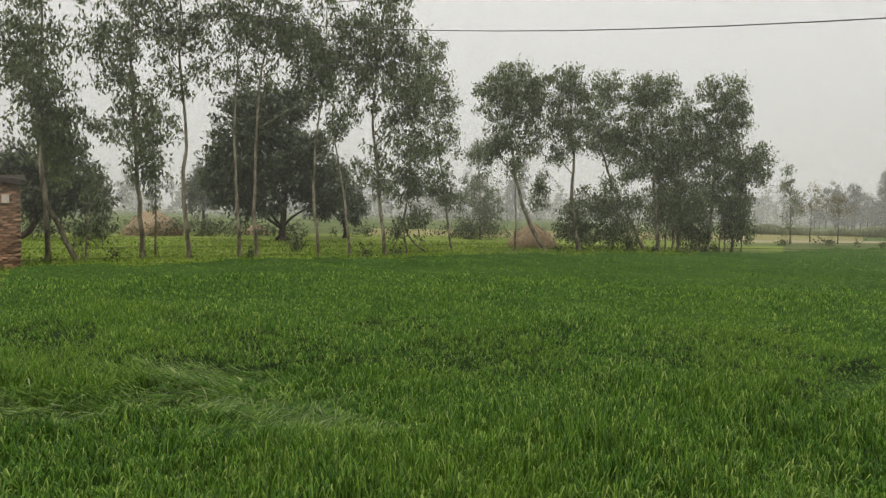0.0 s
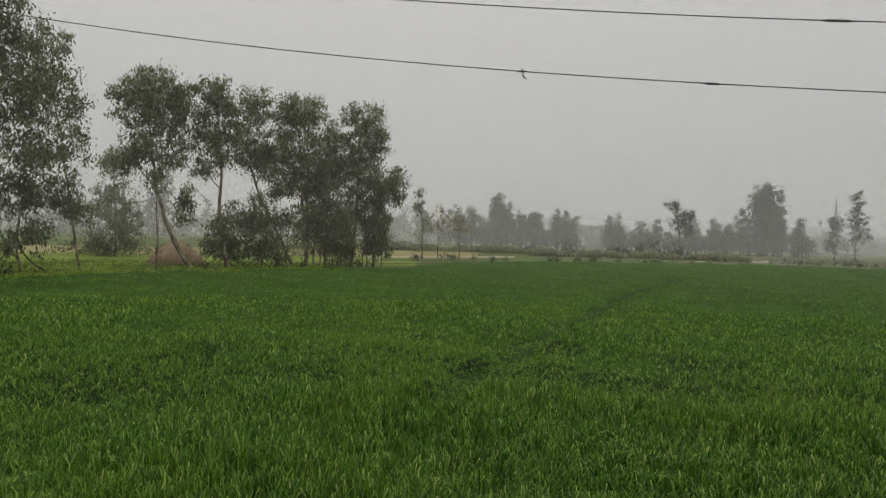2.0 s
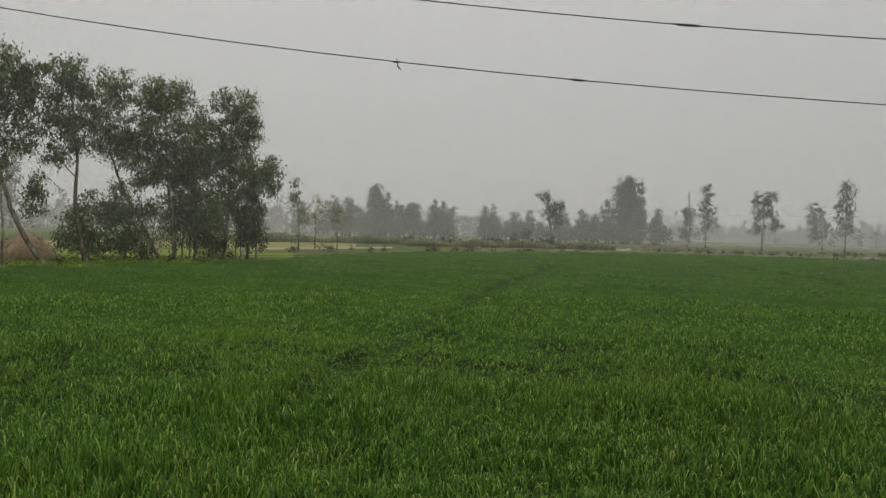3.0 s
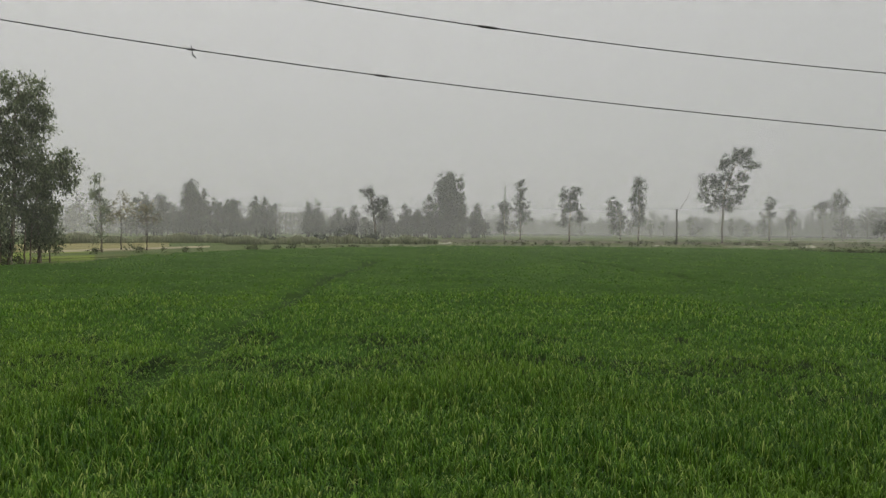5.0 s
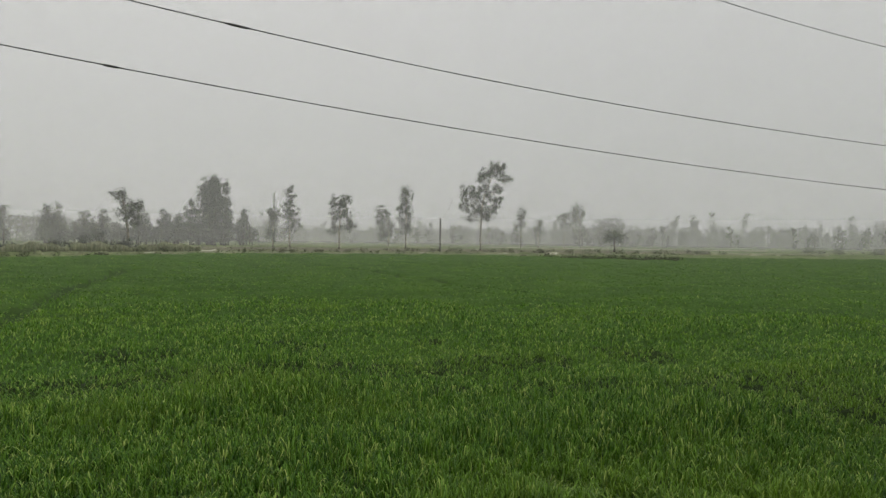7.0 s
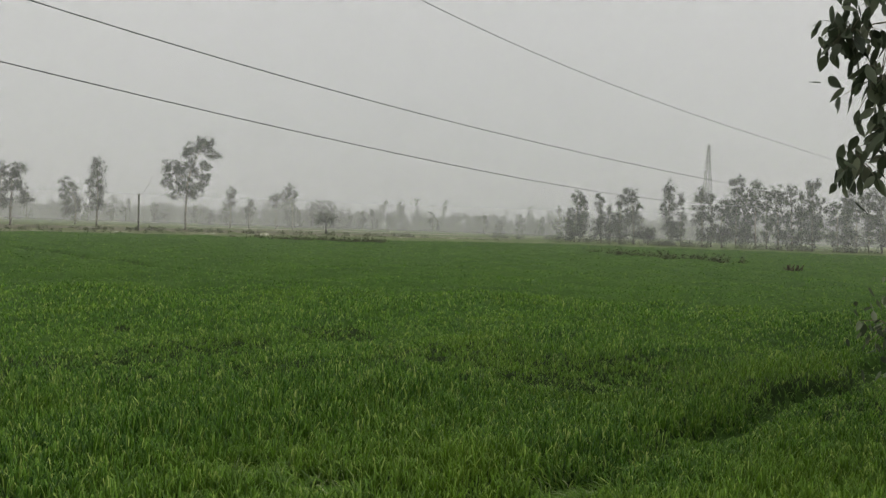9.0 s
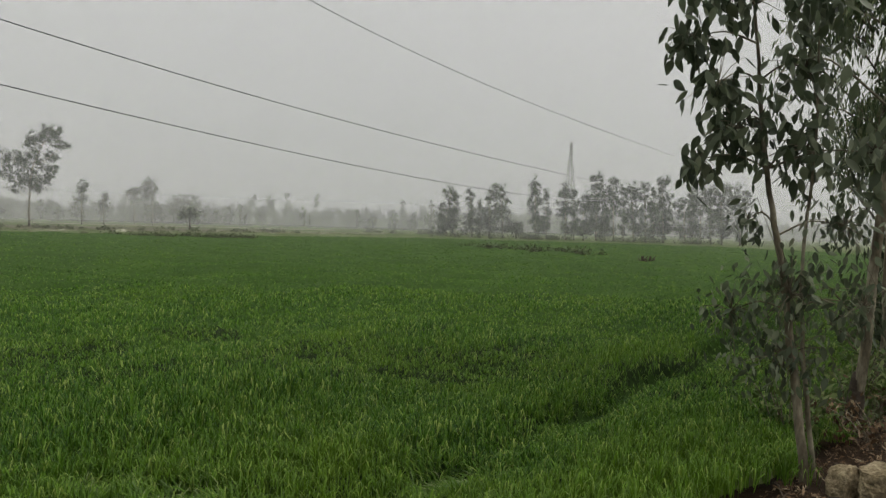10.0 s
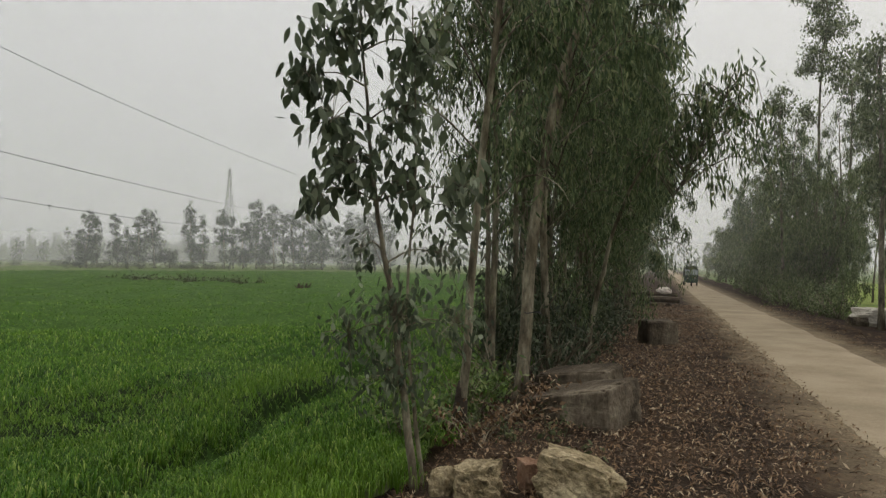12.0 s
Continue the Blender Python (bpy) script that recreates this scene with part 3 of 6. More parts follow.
def wheat():
    rng = np.random.default_rng(11)
    # the dense lower storey; its near faces carry painted shade, distant ones are lighter
    az = np.radians(np.concatenate([np.arange(56, -18, -0.75), np.arange(-18, -132, -0.33), np.arange(-132, -166, -0.75)]))
    rr = np.concatenate([np.arange(0.5, 12, 0.2), np.geomspace(12, 112, 170)])
    A, R = np.meshgrid(az, rr, indexing="ij")
    lim = np.interp(np.degrees(A), EDGE_AZ, EDGE_R)
    X, Y = -np.sin(A) * R, np.cos(A) * R
    H, low = wheat_height(X, Y)
    Z = H * np.interp(R, (0, 5, 14, 40), (0.45, 0.58, 0.72, 0.82)) * (1 + 0.1 * np.sin(9 * X + 2 * np.sin(4 * Y)) * np.sin(8 * Y))
    Z = np.maximum(Z * (1 - 0.75 * lodged(X, Y)), 0.045)
    ok = (R < lim) & (field_side(X, Y) > 0.5)
    idx = np.arange(A.size).reshape(A.shape)
    f = np.stack([idx[:-1, :-1], idx[1:, :-1], idx[1:, 1:], idx[:-1, 1:]], -1)
    keep = ok[:-1, :-1] & ok[1:, :-1] & ok[1:, 1:] & ok[:-1, 1:]
    f = f[keep]
    # faces along the furrows take the colour with shade painted in
    in_trail = low.ravel()[f].mean(1) > 0.5
    near = ((R + 2.2 * np.sin(1.9 * X) * np.sin(1.7 * Y)).ravel()[f[:, 0]] < 11.5) & ~in_trail
    for name, pick, mat, lab in (("wheat_floor", near, M_FLOORSHADE, "dense lower leaves of the wheat, coloured dark for the shade between blades"), ("wheat_canopy", ~near & ~in_trail, M_CANOPY, "closed green canopy of the distant wheat"), ("shaded_trail", in_trail, M_TRAILSHADE, "trodden trails and ditch between the wheat, furrow shade in their colour")):
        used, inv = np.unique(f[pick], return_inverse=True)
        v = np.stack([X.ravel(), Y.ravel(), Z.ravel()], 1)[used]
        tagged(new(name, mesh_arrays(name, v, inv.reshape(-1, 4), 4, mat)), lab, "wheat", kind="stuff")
    # blades
    def sample(r0, r1, dens, power):
        n = int(dens * math.pi * (r1 ** 2 - r0 ** 2) * 222 / 360) if power == 0 else int(dens * r0 * r0 * 2 * math.pi * 222 / 360 * math.log(r1 / r0))
        r = np.sqrt(rng.uniform(r0 * r0, r1 * r1, n)) if power == 0 else r0 * np.exp(rng.uniform(0, math.log(r1 / r0), n))
        a = np.radians(rng.uniform(-166, 56, n))
        k = r < np.interp(np.degrees(a), EDGE_AZ, EDGE_R)
        r, a = r[k], a[k]
        x, y = -np.sin(a) * r, np.cos(a) * r
        _, low = wheat_height(x, y)
        k = (field_side(x, y) > 0) & (low < np.where(y < 0, rng.uniform(0.65, 1.9, len(x)), rng.uniform(0.75, 2.2, len(x))))
        x, y, r = x[k], y[k], r[k]
        # several blades to a plant, spreading outwards from it
        many = 6 if r1 < 12 else 3 if r1 < 30 else 1
        n = len(x) // many * many
        x, y, r = (np.repeat(q[:n:many], many) for q in (x, y, r))
        tall = np.repeat(np.clip(rng.normal(1.0, 0.05, n // many), 0.85, 1.15), many)
        way, off = rng.uniform(0, 2 * math.pi, n), np.abs(rng.normal(0, 0.03, n))
        return x + np.cos(way) * off, y + np.sin(way) * off, r, way + rng.normal(0, 0.5, n), tall

    def blades(x, y, r, way, tall, wide, root, fine):
        """Blades that rise from the height root of the plant, arch over and hang their tips; some stand straight."""
        n = len(x)
        h, low = wheat_height(x, y)
        flat = lodged(x, y)
        h = h * tall * np.clip(rng.normal(0.97, 0.07, n), 0.7, 1.12)
        swirl = np.arctan2(y - 7.1, x + 2.2) + 1.1 + 0.8 * np.sin(1.7 * x + 0.6 * y)
        la = np.where(flat > 0.2, swirl + rng.normal(0, 0.6, n), way)
        upright = rng.uniform(0, 1, n) < 0.14
        reach = np.where(upright, rng.uniform(0.01, 0.05, n), rng.uniform(0.04, 0.13, n)) * (1 - flat) + flat * h * rng.uniform(0.6, 1.3, n)
        top = h * (1 - 0.45 * flat)
        nod = np.where(upright, rng.uniform(0.98, 1.1, n), rng.uniform(0.66, 0.97, n))
        ux, uy = np.cos(la), np.sin(la)
        turn = la + math.pi / 2 + rng.normal(0, 0.55, n)
        w = wide * rng.uniform(0.7, 1.35, n) / 2
        side = np.stack([np.cos(turn) * w, np.sin(turn) * w, rng.normal(0, 0.25, n) * w], 1)

        def at(k, z):
            return np.stack([x + ux * reach * k, y + uy * reach * k, z], 1)

        p0, p1, p2, tip = at(0.0, root * h * (1 - 0.6 * flat)), at(0.2, 0.86 * top), at(0.58, np.where(upright, 0.95, 1.0) * top), at(1.1, nod * top)
        if fine == 2:
            v = np.stack([p0 - side * 0.7, p0 + side * 0.7, p1 + side, p1 - side, p2 + side * 0.85, p2 - side * 0.85, tip], 1).reshape(-1, 3)
            o = np.arange(n)[:, None] * 7
            f = np.concatenate([o + np.array(c)[None] for c in ((0, 1, 2), (0, 2, 3), (3, 2, 4), (3, 4, 5), (5, 4, 6))], 0)
        elif fine == 1:
            v = np.stack([p1 + side, p1 - side, p2 + side * 0.9, p2 - side * 0.9, tip], 1).reshape(-1, 3)
            o = np.arange(n)[:, None] * 5
            f = np.concatenate([o + np.array(c)[None] for c in ((1, 0, 2), (1, 2, 3), (3, 2, 4))], 0)
        else:
            v = np.stack([p1 - side, p1 + side, tip], 1).reshape(-1, 3)
            f = np.arange(3 * n).reshape(-1, 3)
        return v, f

    for name, (x, y, r, way, tall), wide, root, fine in (
        ("wheat_verge", sample(0.7, 3.4, 950, 0), 0.0095, 0.2, 2),
        ("wheat_near", sample(3.4, 8.5, 1800, 0), 0.009, 0.5, 2),
        ("wheat_middle", sample(8.5, 20, 880, 1), 0.012, 0.5, 1),
        ("wheat_far", sample(20, 110, 170, 1), 0.045, 0.7, 0),
    ):
        if name == "wheat_middle":
            wide = 0.0008 * r + 0.002
        elif name == "wheat_far":
            wide = 0.0006 * r + 0.004
        v, f = blades(x, y, r, way, tall, wide, root, fine)
        tagged(new("wheat_crop", mesh_arrays(name, v, f, 3, M_WHEAT)), "knee-high fresh green wheat crop with bending blades", "wheat", "wheat field", "stuff")
    # flattened tussocks
    n = 170000
    x, y = rng.uniform(-5, 6, n), rng.uniform(-2.2, 9.5, n)
    k = (field_side(x, y) > 0) & (lodged(x, y) > rng.uniform(0.25, 1.2, n))
    v, f = blades(x[k], y[k], np.hypot(x[k], y[k]), rng.uniform(0, 6.28, k.sum()), np.ones(k.sum()), 0.0085, 0.2, 2)
    tagged(new("lodged_wheat", mesh_arrays("lodged_wheat", v, f, 3, M_LODGED)), "wheat blown flat in pale swirling tussocks", "wheat", kind="stuff")


wheat()

# ---- groves and far trees ----
tree('euc', -13.87, 24.97, [(-0.19, 8.36, 1.72, 1.38), (-0.87, 7.31, 1.03, 0.92), (-0.12, 6.24, 1.26, 1.15), (0.04, 4.59, 0.37, 1.61), (0.5, 4.23, 0.34, 1.72), (0.22, 5.29, 0.64, 1.15), (1.0, 4.76, 0.46, 0.92), (-0.0, 10.31, 1.61, 1.38)], [(-0.06, 2.71), (-0.18, 5.65), (-0.1, 9.15)], seed=1, r=0.100, dense=.75)
tree('vine', -13.84, 24.98, [(0.12, 4.3, 0.3, 1.33), (0.43, 4.08, 0.23, 1.15), (-0.12, 4.84, 0.23, 0.73), (0.27, 5.2, 0.37, 0.5)], [(-0.06, 2.71), (-0.15, 4.68)], seed=2, r=.03, dense=1.9)
tree('euc', -12.67, 24.77, [(-1.32, 5.16, 0.67, 0.89), (-1.48, 6.27, 0.67, 0.67)], [(-0.68, 1.54), (-1.1, 2.69), (-1.19, 5.17)], seed=3, r=0.106, dense=.74)
tree('sapling', -12.83, 25.55, [(0.15, 1.33, 0.5, 0.69), (0.25, 2.76, 0.46, 0.8), (0.61, 1.54, 0.34, 0.34)], [(0.06, 1.33)], seed=4, r=.05)
tree('euc', -11.82, 28.01, [(-1.04, 8.68, 1.34, 1.22), (-0.04, 9.67, 0.98, 0.98), (-1.24, 7.59, 0.98, 0.98), (-0.35, 6.37, 1.1, 0.98), (-0.56, 4.83, 1.22, 0.98), (0.05, 3.53, 0.73, 0.98), (-0.64, 11.3, 1.46, 1.22)], [(-0.16, 2.86), (-0.26, 4.63), (-0.41, 7.89), (-0.34, 10.06)], seed=5, r=0.100, dense=.74)
tree('euc', -11.76, 29.07, [(0.11, 4.53, 0.81, 0.88), (0.0, 2.91, 0.63, 0.88), (-0.21, 5.88, 0.63, 0.76)], [(-0.06, 4.75)], seed=6, r=0.044, dense=.74)
tree('euc', -10.16, 28.52, [(-0.22, 9.39, 0.97, 1.09), (-0.95, 8.65, 0.73, 0.97), (0.52, 9.03, 0.73, 0.97), (-0.64, 6.92, 0.61, 0.85), (0.31, 7.44, 0.49, 0.73), (-0.74, 5.58, 0.44, 0.68), (-0.23, 11.37, 1.46, 1.21)], [(-0.22, 2.91), (-0.11, 4.95), (-0.37, 8.05), (-0.33, 10.26)], seed=7, r=0.094, dense=.74)
tree('euc', -8.37, 29.43, [(0.06, 9.24, 1.1, 1.47), (-0.6, 10.09, 0.98, 0.98), (0.96, 9.78, 1.1, 1.23), (0.27, 11.77, 1.47, 1.23), (-0.15, 7.62, 0.86, 0.86)], [(-0.17, 2.52), (-0.25, 6.0), (-0.04, 8.78)], seed=8, r=0.087, dense=.74)
tree('euc', -7.72, 29.64, [(0.97, 8.68, 1.23, 1.47), (1.65, 9.67, 0.98, 1.47), (0.49, 11.42, 1.23, 1.23), (2.37, 8.31, 0.98, 1.23)], [(-0.13, 2.54), (0.07, 7.23), (0.5, 9.81)], seed=9, r=0.087, dense=.74)
tree('euc', -5.37, 31.13, [(0.25, 9.74, 1.27, 1.52), (-0.21, 7.53, 0.89, 1.01), (0.76, 8.31, 1.01, 1.14), (0.22, 12.4, 1.27, 1.27)], [(-0.25, 2.61), (-0.18, 5.08), (0.15, 8.28)], seed=10, r=0.081, dense=.84)
tree('euc', -4.05, 31.56, [(-0.34, 6.64, 0.77, 0.89), (0.37, 9.39, 1.15, 1.53), (-0.7, 5.63, 0.64, 0.77)], [(-0.23, 2.15), (-0.55, 4.14), (-0.83, 6.87)], seed=11, r=0.075, dense=.84)
tree('euc', -2.52, 32.05, [(-0.21, 10.01, 1.55, 1.8), (0.82, 8.8, 1.29, 1.55), (-0.94, 8.23, 1.03, 1.29), (0.34, 7.02, 1.29, 1.29), (0.12, 5.24, 1.03, 1.16), (-0.62, 3.95, 0.77, 1.29), (-0.0, 12.5, 1.55, 1.29), (1.36, 7.05, 0.9, 1.29)], [(-0.42, 3.96), (-0.66, 6.48), (-0.34, 10.0)], seed=12, r=0.100, dense=.84)
tree('euc', -1.62, 33.60, [(-0.19, 3.28, 1.02, 1.48), (0.37, 1.95, 0.76, 1.08), (-0.56, 1.39, 0.59, 0.76), (0.46, 4.36, 0.86, 1.21)], [(-0.17, 1.94)], seed=13, r=0.056, dense=.84)
tree('euc', -0.65, 34.83, [(-0.3, 5.55, 0.89, 1.12)], [(-1.2, 1.51), (-0.57, 5.0)], seed=14, r=0.056, dense=.84)
tree('euc', 0.59, 37.77, [(-1.24, 8.84, 1.15, 1.58), (-0.46, 7.66, 0.67, 1.06), (-0.42, 5.58, 0.76, 1.36), (-0.99, 3.76, 0.85, 1.21), (-0.06, 2.88, 0.73, 1.15), (-1.42, 10.61, 0.76, 1.06)], [(-0.34, 1.96), (-0.88, 5.86), (-1.39, 8.83)], seed=15, r=0.075, dense=.84)
tree('mango', -10.13, 44.69, [(-1.44, 8.05, 2.4, 1.84), (-0.05, 5.65, 2.65, 2.43), (-2.79, 5.88, 1.77, 2.06), (1.37, 4.63, 1.92, 2.06), (-1.75, 3.11, 2.43, 1.55), (-3.45, 4.11, 1.4, 1.4), (2.81, 2.87, 1.4, 1.33), (0.62, 8.87, 1.4, 1.03)], [(-0.01, 0.83)], seed=16, r=.38)
tree('mango', -7.19, 51.87, [(-0.87, 3.82, 1.9, 2.32), (0.38, 2.39, 1.18, 1.18)], [(-0.01, 0.93)], seed=17, r=.2)
tree('mango', -24.15, 39.47, [(0.04, 3.98, 1.68, 1.86), (1.12, 3.07, 1.42, 1.68), (3.1, 3.64, 1.57, 1.57), (4.12, 2.85, 0.82, 1.34), (2.24, 2.63, 1.49, 1.31)], [(1.1, 1.15)], seed=18, r=.25)
tree('mango', -19.44, 57.11, [(-0.01, 3.32, 1.46, 2.04)], [(-0.0, 1.49)], seed=19, r=.2)
tree('bush', -6.54, 31.95, [(0.07, 0.62, 0.42, 0.52)], [(0.02, 0.31)], seed=20, r=.03)
tree('euc', 2.97, 54.30, [(-0.09, 3.7, 1.58, 2.01), (0.83, 1.54, 1.23, 1.4), (-0.9, 1.07, 1.23, 1.23), (-0.37, 6.51, 0.96, 1.23)], [(-0.05, 1.96), (-0.22, 5.44)], seed=21, r=.1)
tree('euc', 3.95, 37.41, [(-0.33, 4.72, 0.66, 0.78)], [(-0.07, 2.64), (-0.23, 4.43)], seed=22, r=.07)
tree('euc', 5.80, 39.14, [(-2.13, 9.53, 1.43, 1.33), (-1.31, 7.98, 1.27, 1.43), (-3.19, 8.59, 0.95, 1.27), (-2.51, 6.42, 1.11, 1.11), (-0.71, 8.91, 0.79, 1.27), (-0.95, 6.12, 0.79, 0.95), (-3.12, 5.78, 0.79, 0.79), (-0.4, 3.32, 0.51, 1.27)], [(-0.82, 1.43), (-1.49, 3.14), (-2.03, 5.8), (-2.25, 8.29)], seed=23, r=.15, dense=1.25)
tree('euc', 7.83, 39.88, [(-0.91, 9.4, 1.14, 1.24), (-0.09, 8.14, 0.82, 1.31), (-1.33, 7.51, 0.91, 1.31), (-0.36, 6.56, 0.98, 0.98), (-1.43, 5.6, 0.65, 0.65)], [(-0.5, 3.06), (-0.47, 5.29), (-0.73, 8.46)], seed=24, r=.13, dense=1.25)
tree('bush', 8.12, 40.56, [(-0.23, 2.44, 1.1, 1.26), (-0.69, 1.45, 0.93, 0.93), (0.87, 2.78, 0.73, 1.2), (0.44, 1.15, 0.83, 0.83)], [(-0.04, 1.14)], seed=25, r=.05, dense=1.25)
tree('euc', 11.95, 41.38, [(-2.41, 9.48, 0.97, 1.31), (-2.51, 7.49, 1.04, 1.04), (-1.82, 6.16, 1.21, 1.21), (-2.8, 6.33, 0.87, 0.69)], [(-1.04, 2.17), (-2.26, 4.83), (-2.84, 7.49)], seed=26, r=.12, dense=1.25)
tree('euc', 12.88, 41.72, [(-0.34, 9.67, 1.33, 1.26), (-1.45, 9.21, 1.05, 1.23), (-0.75, 7.54, 1.75, 1.4), (-1.32, 5.54, 1.58, 1.4), (-0.04, 5.54, 1.23, 1.58)], [(-0.27, 3.21), (-0.61, 8.2)], seed=27, r=.12, dense=1.25)
tree('euc', 14.22, 42.20, [(-0.24, 6.61, 1.25, 1.79), (0.17, 8.28, 0.79, 0.93), (-0.48, 4.26, 1.43, 1.61), (0.39, 2.58, 1.25, 1.43), (-1.06, 2.56, 1.25, 1.43)], [(-0.12, 3.25), (-0.11, 7.28)], seed=28, r=.12, dense=1.25)
tree('euc', 16.19, 42.92, [(0.59, 9.58, 1.4, 1.11), (0.34, 7.73, 1.48, 1.48), (1.57, 8.37, 0.74, 1.29), (-0.57, 6.39, 1.11, 1.29), (1.06, 5.69, 1.29, 1.48), (0.17, 3.99, 1.29, 1.29)], [(0.26, 3.31), (0.32, 8.41)], seed=29, r=.13, dense=1.25)
tree('euc', 18.02, 43.59, [(1.05, 5.78, 0.99, 1.06), (0.29, 4.75, 1.14, 1.33), (0.06, 2.66, 0.95, 1.33), (-0.23, 1.61, 0.95, 0.95), (1.4, 4.75, 0.68, 0.57)], [(-0.13, 3.36), (0.27, 5.44)], seed=30, r=.1, dense=1.25)
tree('euc', 10.92, 41.00, [(0.1, 2.83, 0.48, 0.68)], [(0.08, 1.52), (0.15, 3.16)], seed=31, r=.06)
tree('euc', 11.43, 41.19, [(0.09, 2.85, 0.48, 0.69)], [(0.08, 1.53), (0.15, 3.18)], seed=32, r=.06)
tree('euc', 13.30, 41.87, [(0.09, 2.89, 0.49, 0.71)], [(0.07, 1.55), (0.14, 3.23)], seed=33, r=.06)
tree('euc', 13.76, 42.04, [(0.09, 2.9, 0.5, 0.71)], [(0.07, 1.56), (0.14, 3.24)], seed=34, r=.06)
tree('euc', 15.08, 42.52, [(0.08, 2.94, 0.51, 0.73)], [(0.07, 1.58), (0.13, 3.28)], seed=35, r=.06)
tree('euc', 15.63, 42.72, [(0.08, 2.95, 0.51, 0.73)], [(0.07, 1.58), (0.13, 3.29)], seed=36, r=.06)
tree('euc', 17.08, 43.24, [(0.08, 2.99, 0.52, 0.75)], [(0.07, 1.6), (0.13, 3.33)], seed=37, r=.06)
tree('euc', 17.44, 43.38, [(0.08, 3.0, 0.53, 0.75)], [(0.07, 1.61), (0.13, 3.34)], seed=38, r=.06)
tree('bush', 9.94, 40.65, [(-0.1, 3.13, 0.94, 1.41), (0.74, 1.52, 0.87, 0.94), (-0.36, 1.17, 0.6, 0.67)], [(-0.05, 1.5)], seed=39, r=.06, dense=1.25)
tree('bush', 18.72, 43.84, [(0.03, 1.62, 0.69, 1.23), (0.12, 3.38, 0.58, 0.77)], [(0.01, 1.27)], seed=40, r=.05, dense=1.25)
tree('bush', 15.71, 42.75, [(0.0, 1.58, 1.03, 1.21), (-0.96, 1.21, 0.73, 0.73)], [(0.02, 1.24)], seed=41, r=.05, dense=1.25)
tree('bush', 10.75, 40.37, [(-0.02, 0.49, 0.81, 0.47)], [(-0.01, 0.23)], seed=42, r=.03)
tree('euc', 29.31, 59.02, [(-0.51, 5.2, 0.69, 1.38), (-0.06, 3.72, 0.9, 1.38), (-0.32, 2.05, 0.74, 0.74), (-0.41, 6.33, 0.48, 0.64)], [(-0.08, 2.72), (-0.22, 6.34)], seed=43, r=.09, dense=.5)
tree('autumn', 33.75, 64.38, [(-0.47, 3.9, 1.0, 0.82), (0.59, 4.12, 0.88, 0.82), (0.06, 4.72, 0.82, 0.7), (0.04, 3.2, 1.17, 0.7), (-0.83, 2.99, 0.53, 0.47)], [(0.03, 2.03), (-0.03, 4.57)], seed=44, r=.06, far=1)
tree('autumn', 35.02, 62.07, [(-0.58, 3.39, 0.75, 0.63), (0.54, 3.6, 0.8, 0.69), (-0.04, 4.0, 0.69, 0.57), (0.04, 2.79, 0.98, 0.52)], [(0.02, 1.52), (-0.12, 4.3)], seed=45, r=.06, far=1)
tree('euc', 85.62, 80.34, [(-1.31, 8.37, 1.14, 1.14), (-0.42, 6.05, 1.42, 1.71), (1.41, 5.59, 1.42, 1.71)], [(-0.16, 3.26), (-0.86, 7.91)], seed=46, r=.25, far=1)
tree('euc', 135.97, 87.12, [(0.02, 6.92, 1.7, 2.09), (-0.25, 3.66, 1.44, 2.09)], [(0.01, 4.96)], seed=47, r=.15, far=1)
tree('euc', 137.42, 83.72, [(0.02, 11.43, 1.17, 2.21), (0.01, 8.19, 1.82, 2.21), (0.53, 5.2, 1.95, 1.56)], [(0.01, 4.94), (0.02, 11.43)], seed=48, r=.2, far=1)
tree('euc', 126.43, 65.61, [(-0.34, 9.17, 1.5, 1.73), (1.14, 9.73, 1.27, 1.5), (0.23, 6.88, 2.19, 1.73), (-0.91, 4.25, 1.5, 1.04), (1.94, 4.81, 1.5, 1.04)], [(0.11, 4.59), (0.34, 9.16)], seed=49, r=.2, far=1)
tree('euc', 147.67, 59.71, [(-0.03, 11.76, 1.55, 2.19), (-0.27, 7.97, 1.93, 2.45), (-0.01, 5.06, 1.55, 1.55)], [(-0.01, 4.81), (-0.02, 11.13)], seed=50, r=.2, far=1)
tree('euc', 138.18, 39.35, [(3.03, 16.52, 2.36, 1.57), (4.94, 14.72, 1.57, 0.9), (0.79, 14.94, 1.91, 1.57), (-2.58, 11.69, 2.02, 1.46), (0.34, 11.8, 2.25, 1.8), (3.37, 12.47, 1.24, 1.01), (-3.26, 9.21, 1.46, 1.46), (-0.34, 8.31, 2.25, 1.69), (3.03, 9.66, 1.46, 1.46), (1.69, 7.3, 1.8, 1.24), (-2.13, 6.63, 1.24, 0.79)], [(0.0, 4.4), (0.2, 9.0), (1.1, 12.6), (2.4, 15.6)], seed=51, r=.2, far=1)
tree('euc', 178.33, 77.35, [(-1.85, 8.55, 2.04, 2.99), (-0.77, 4.66, 2.67, 3.15)], [(-0.01, 5.43)], seed=52, r=.2, far=1)
tree('euc', 195.51, 43.77, [(-0.05, 8.33, 1.46, 2.76)], [(-0.03, 5.29)], seed=53, r=.2, far=1)
tree('euc', 206.35, 40.84, [(-0.04, 6.2, 1.53, 2.21)], [(-0.03, 5.4)], seed=54, r=.2, far=1)
tree('euc', 227.43, 36.54, [(-0.06, 9.06, 2.24, 2.61)], [(-0.03, 5.64)], seed=55, r=.2, far=1)
tree('euc', 228.18, 31.47, [(-0.84, 10.69, 2.42, 3.54)], [(-0.03, 5.6)], seed=56, r=.2, far=1)
tree('euc', 249.22, 23.59, [(-0.85, 6.71, 5.68, 3.45)], [(-0.04, 5.8)], seed=57, r=.2, far=1)
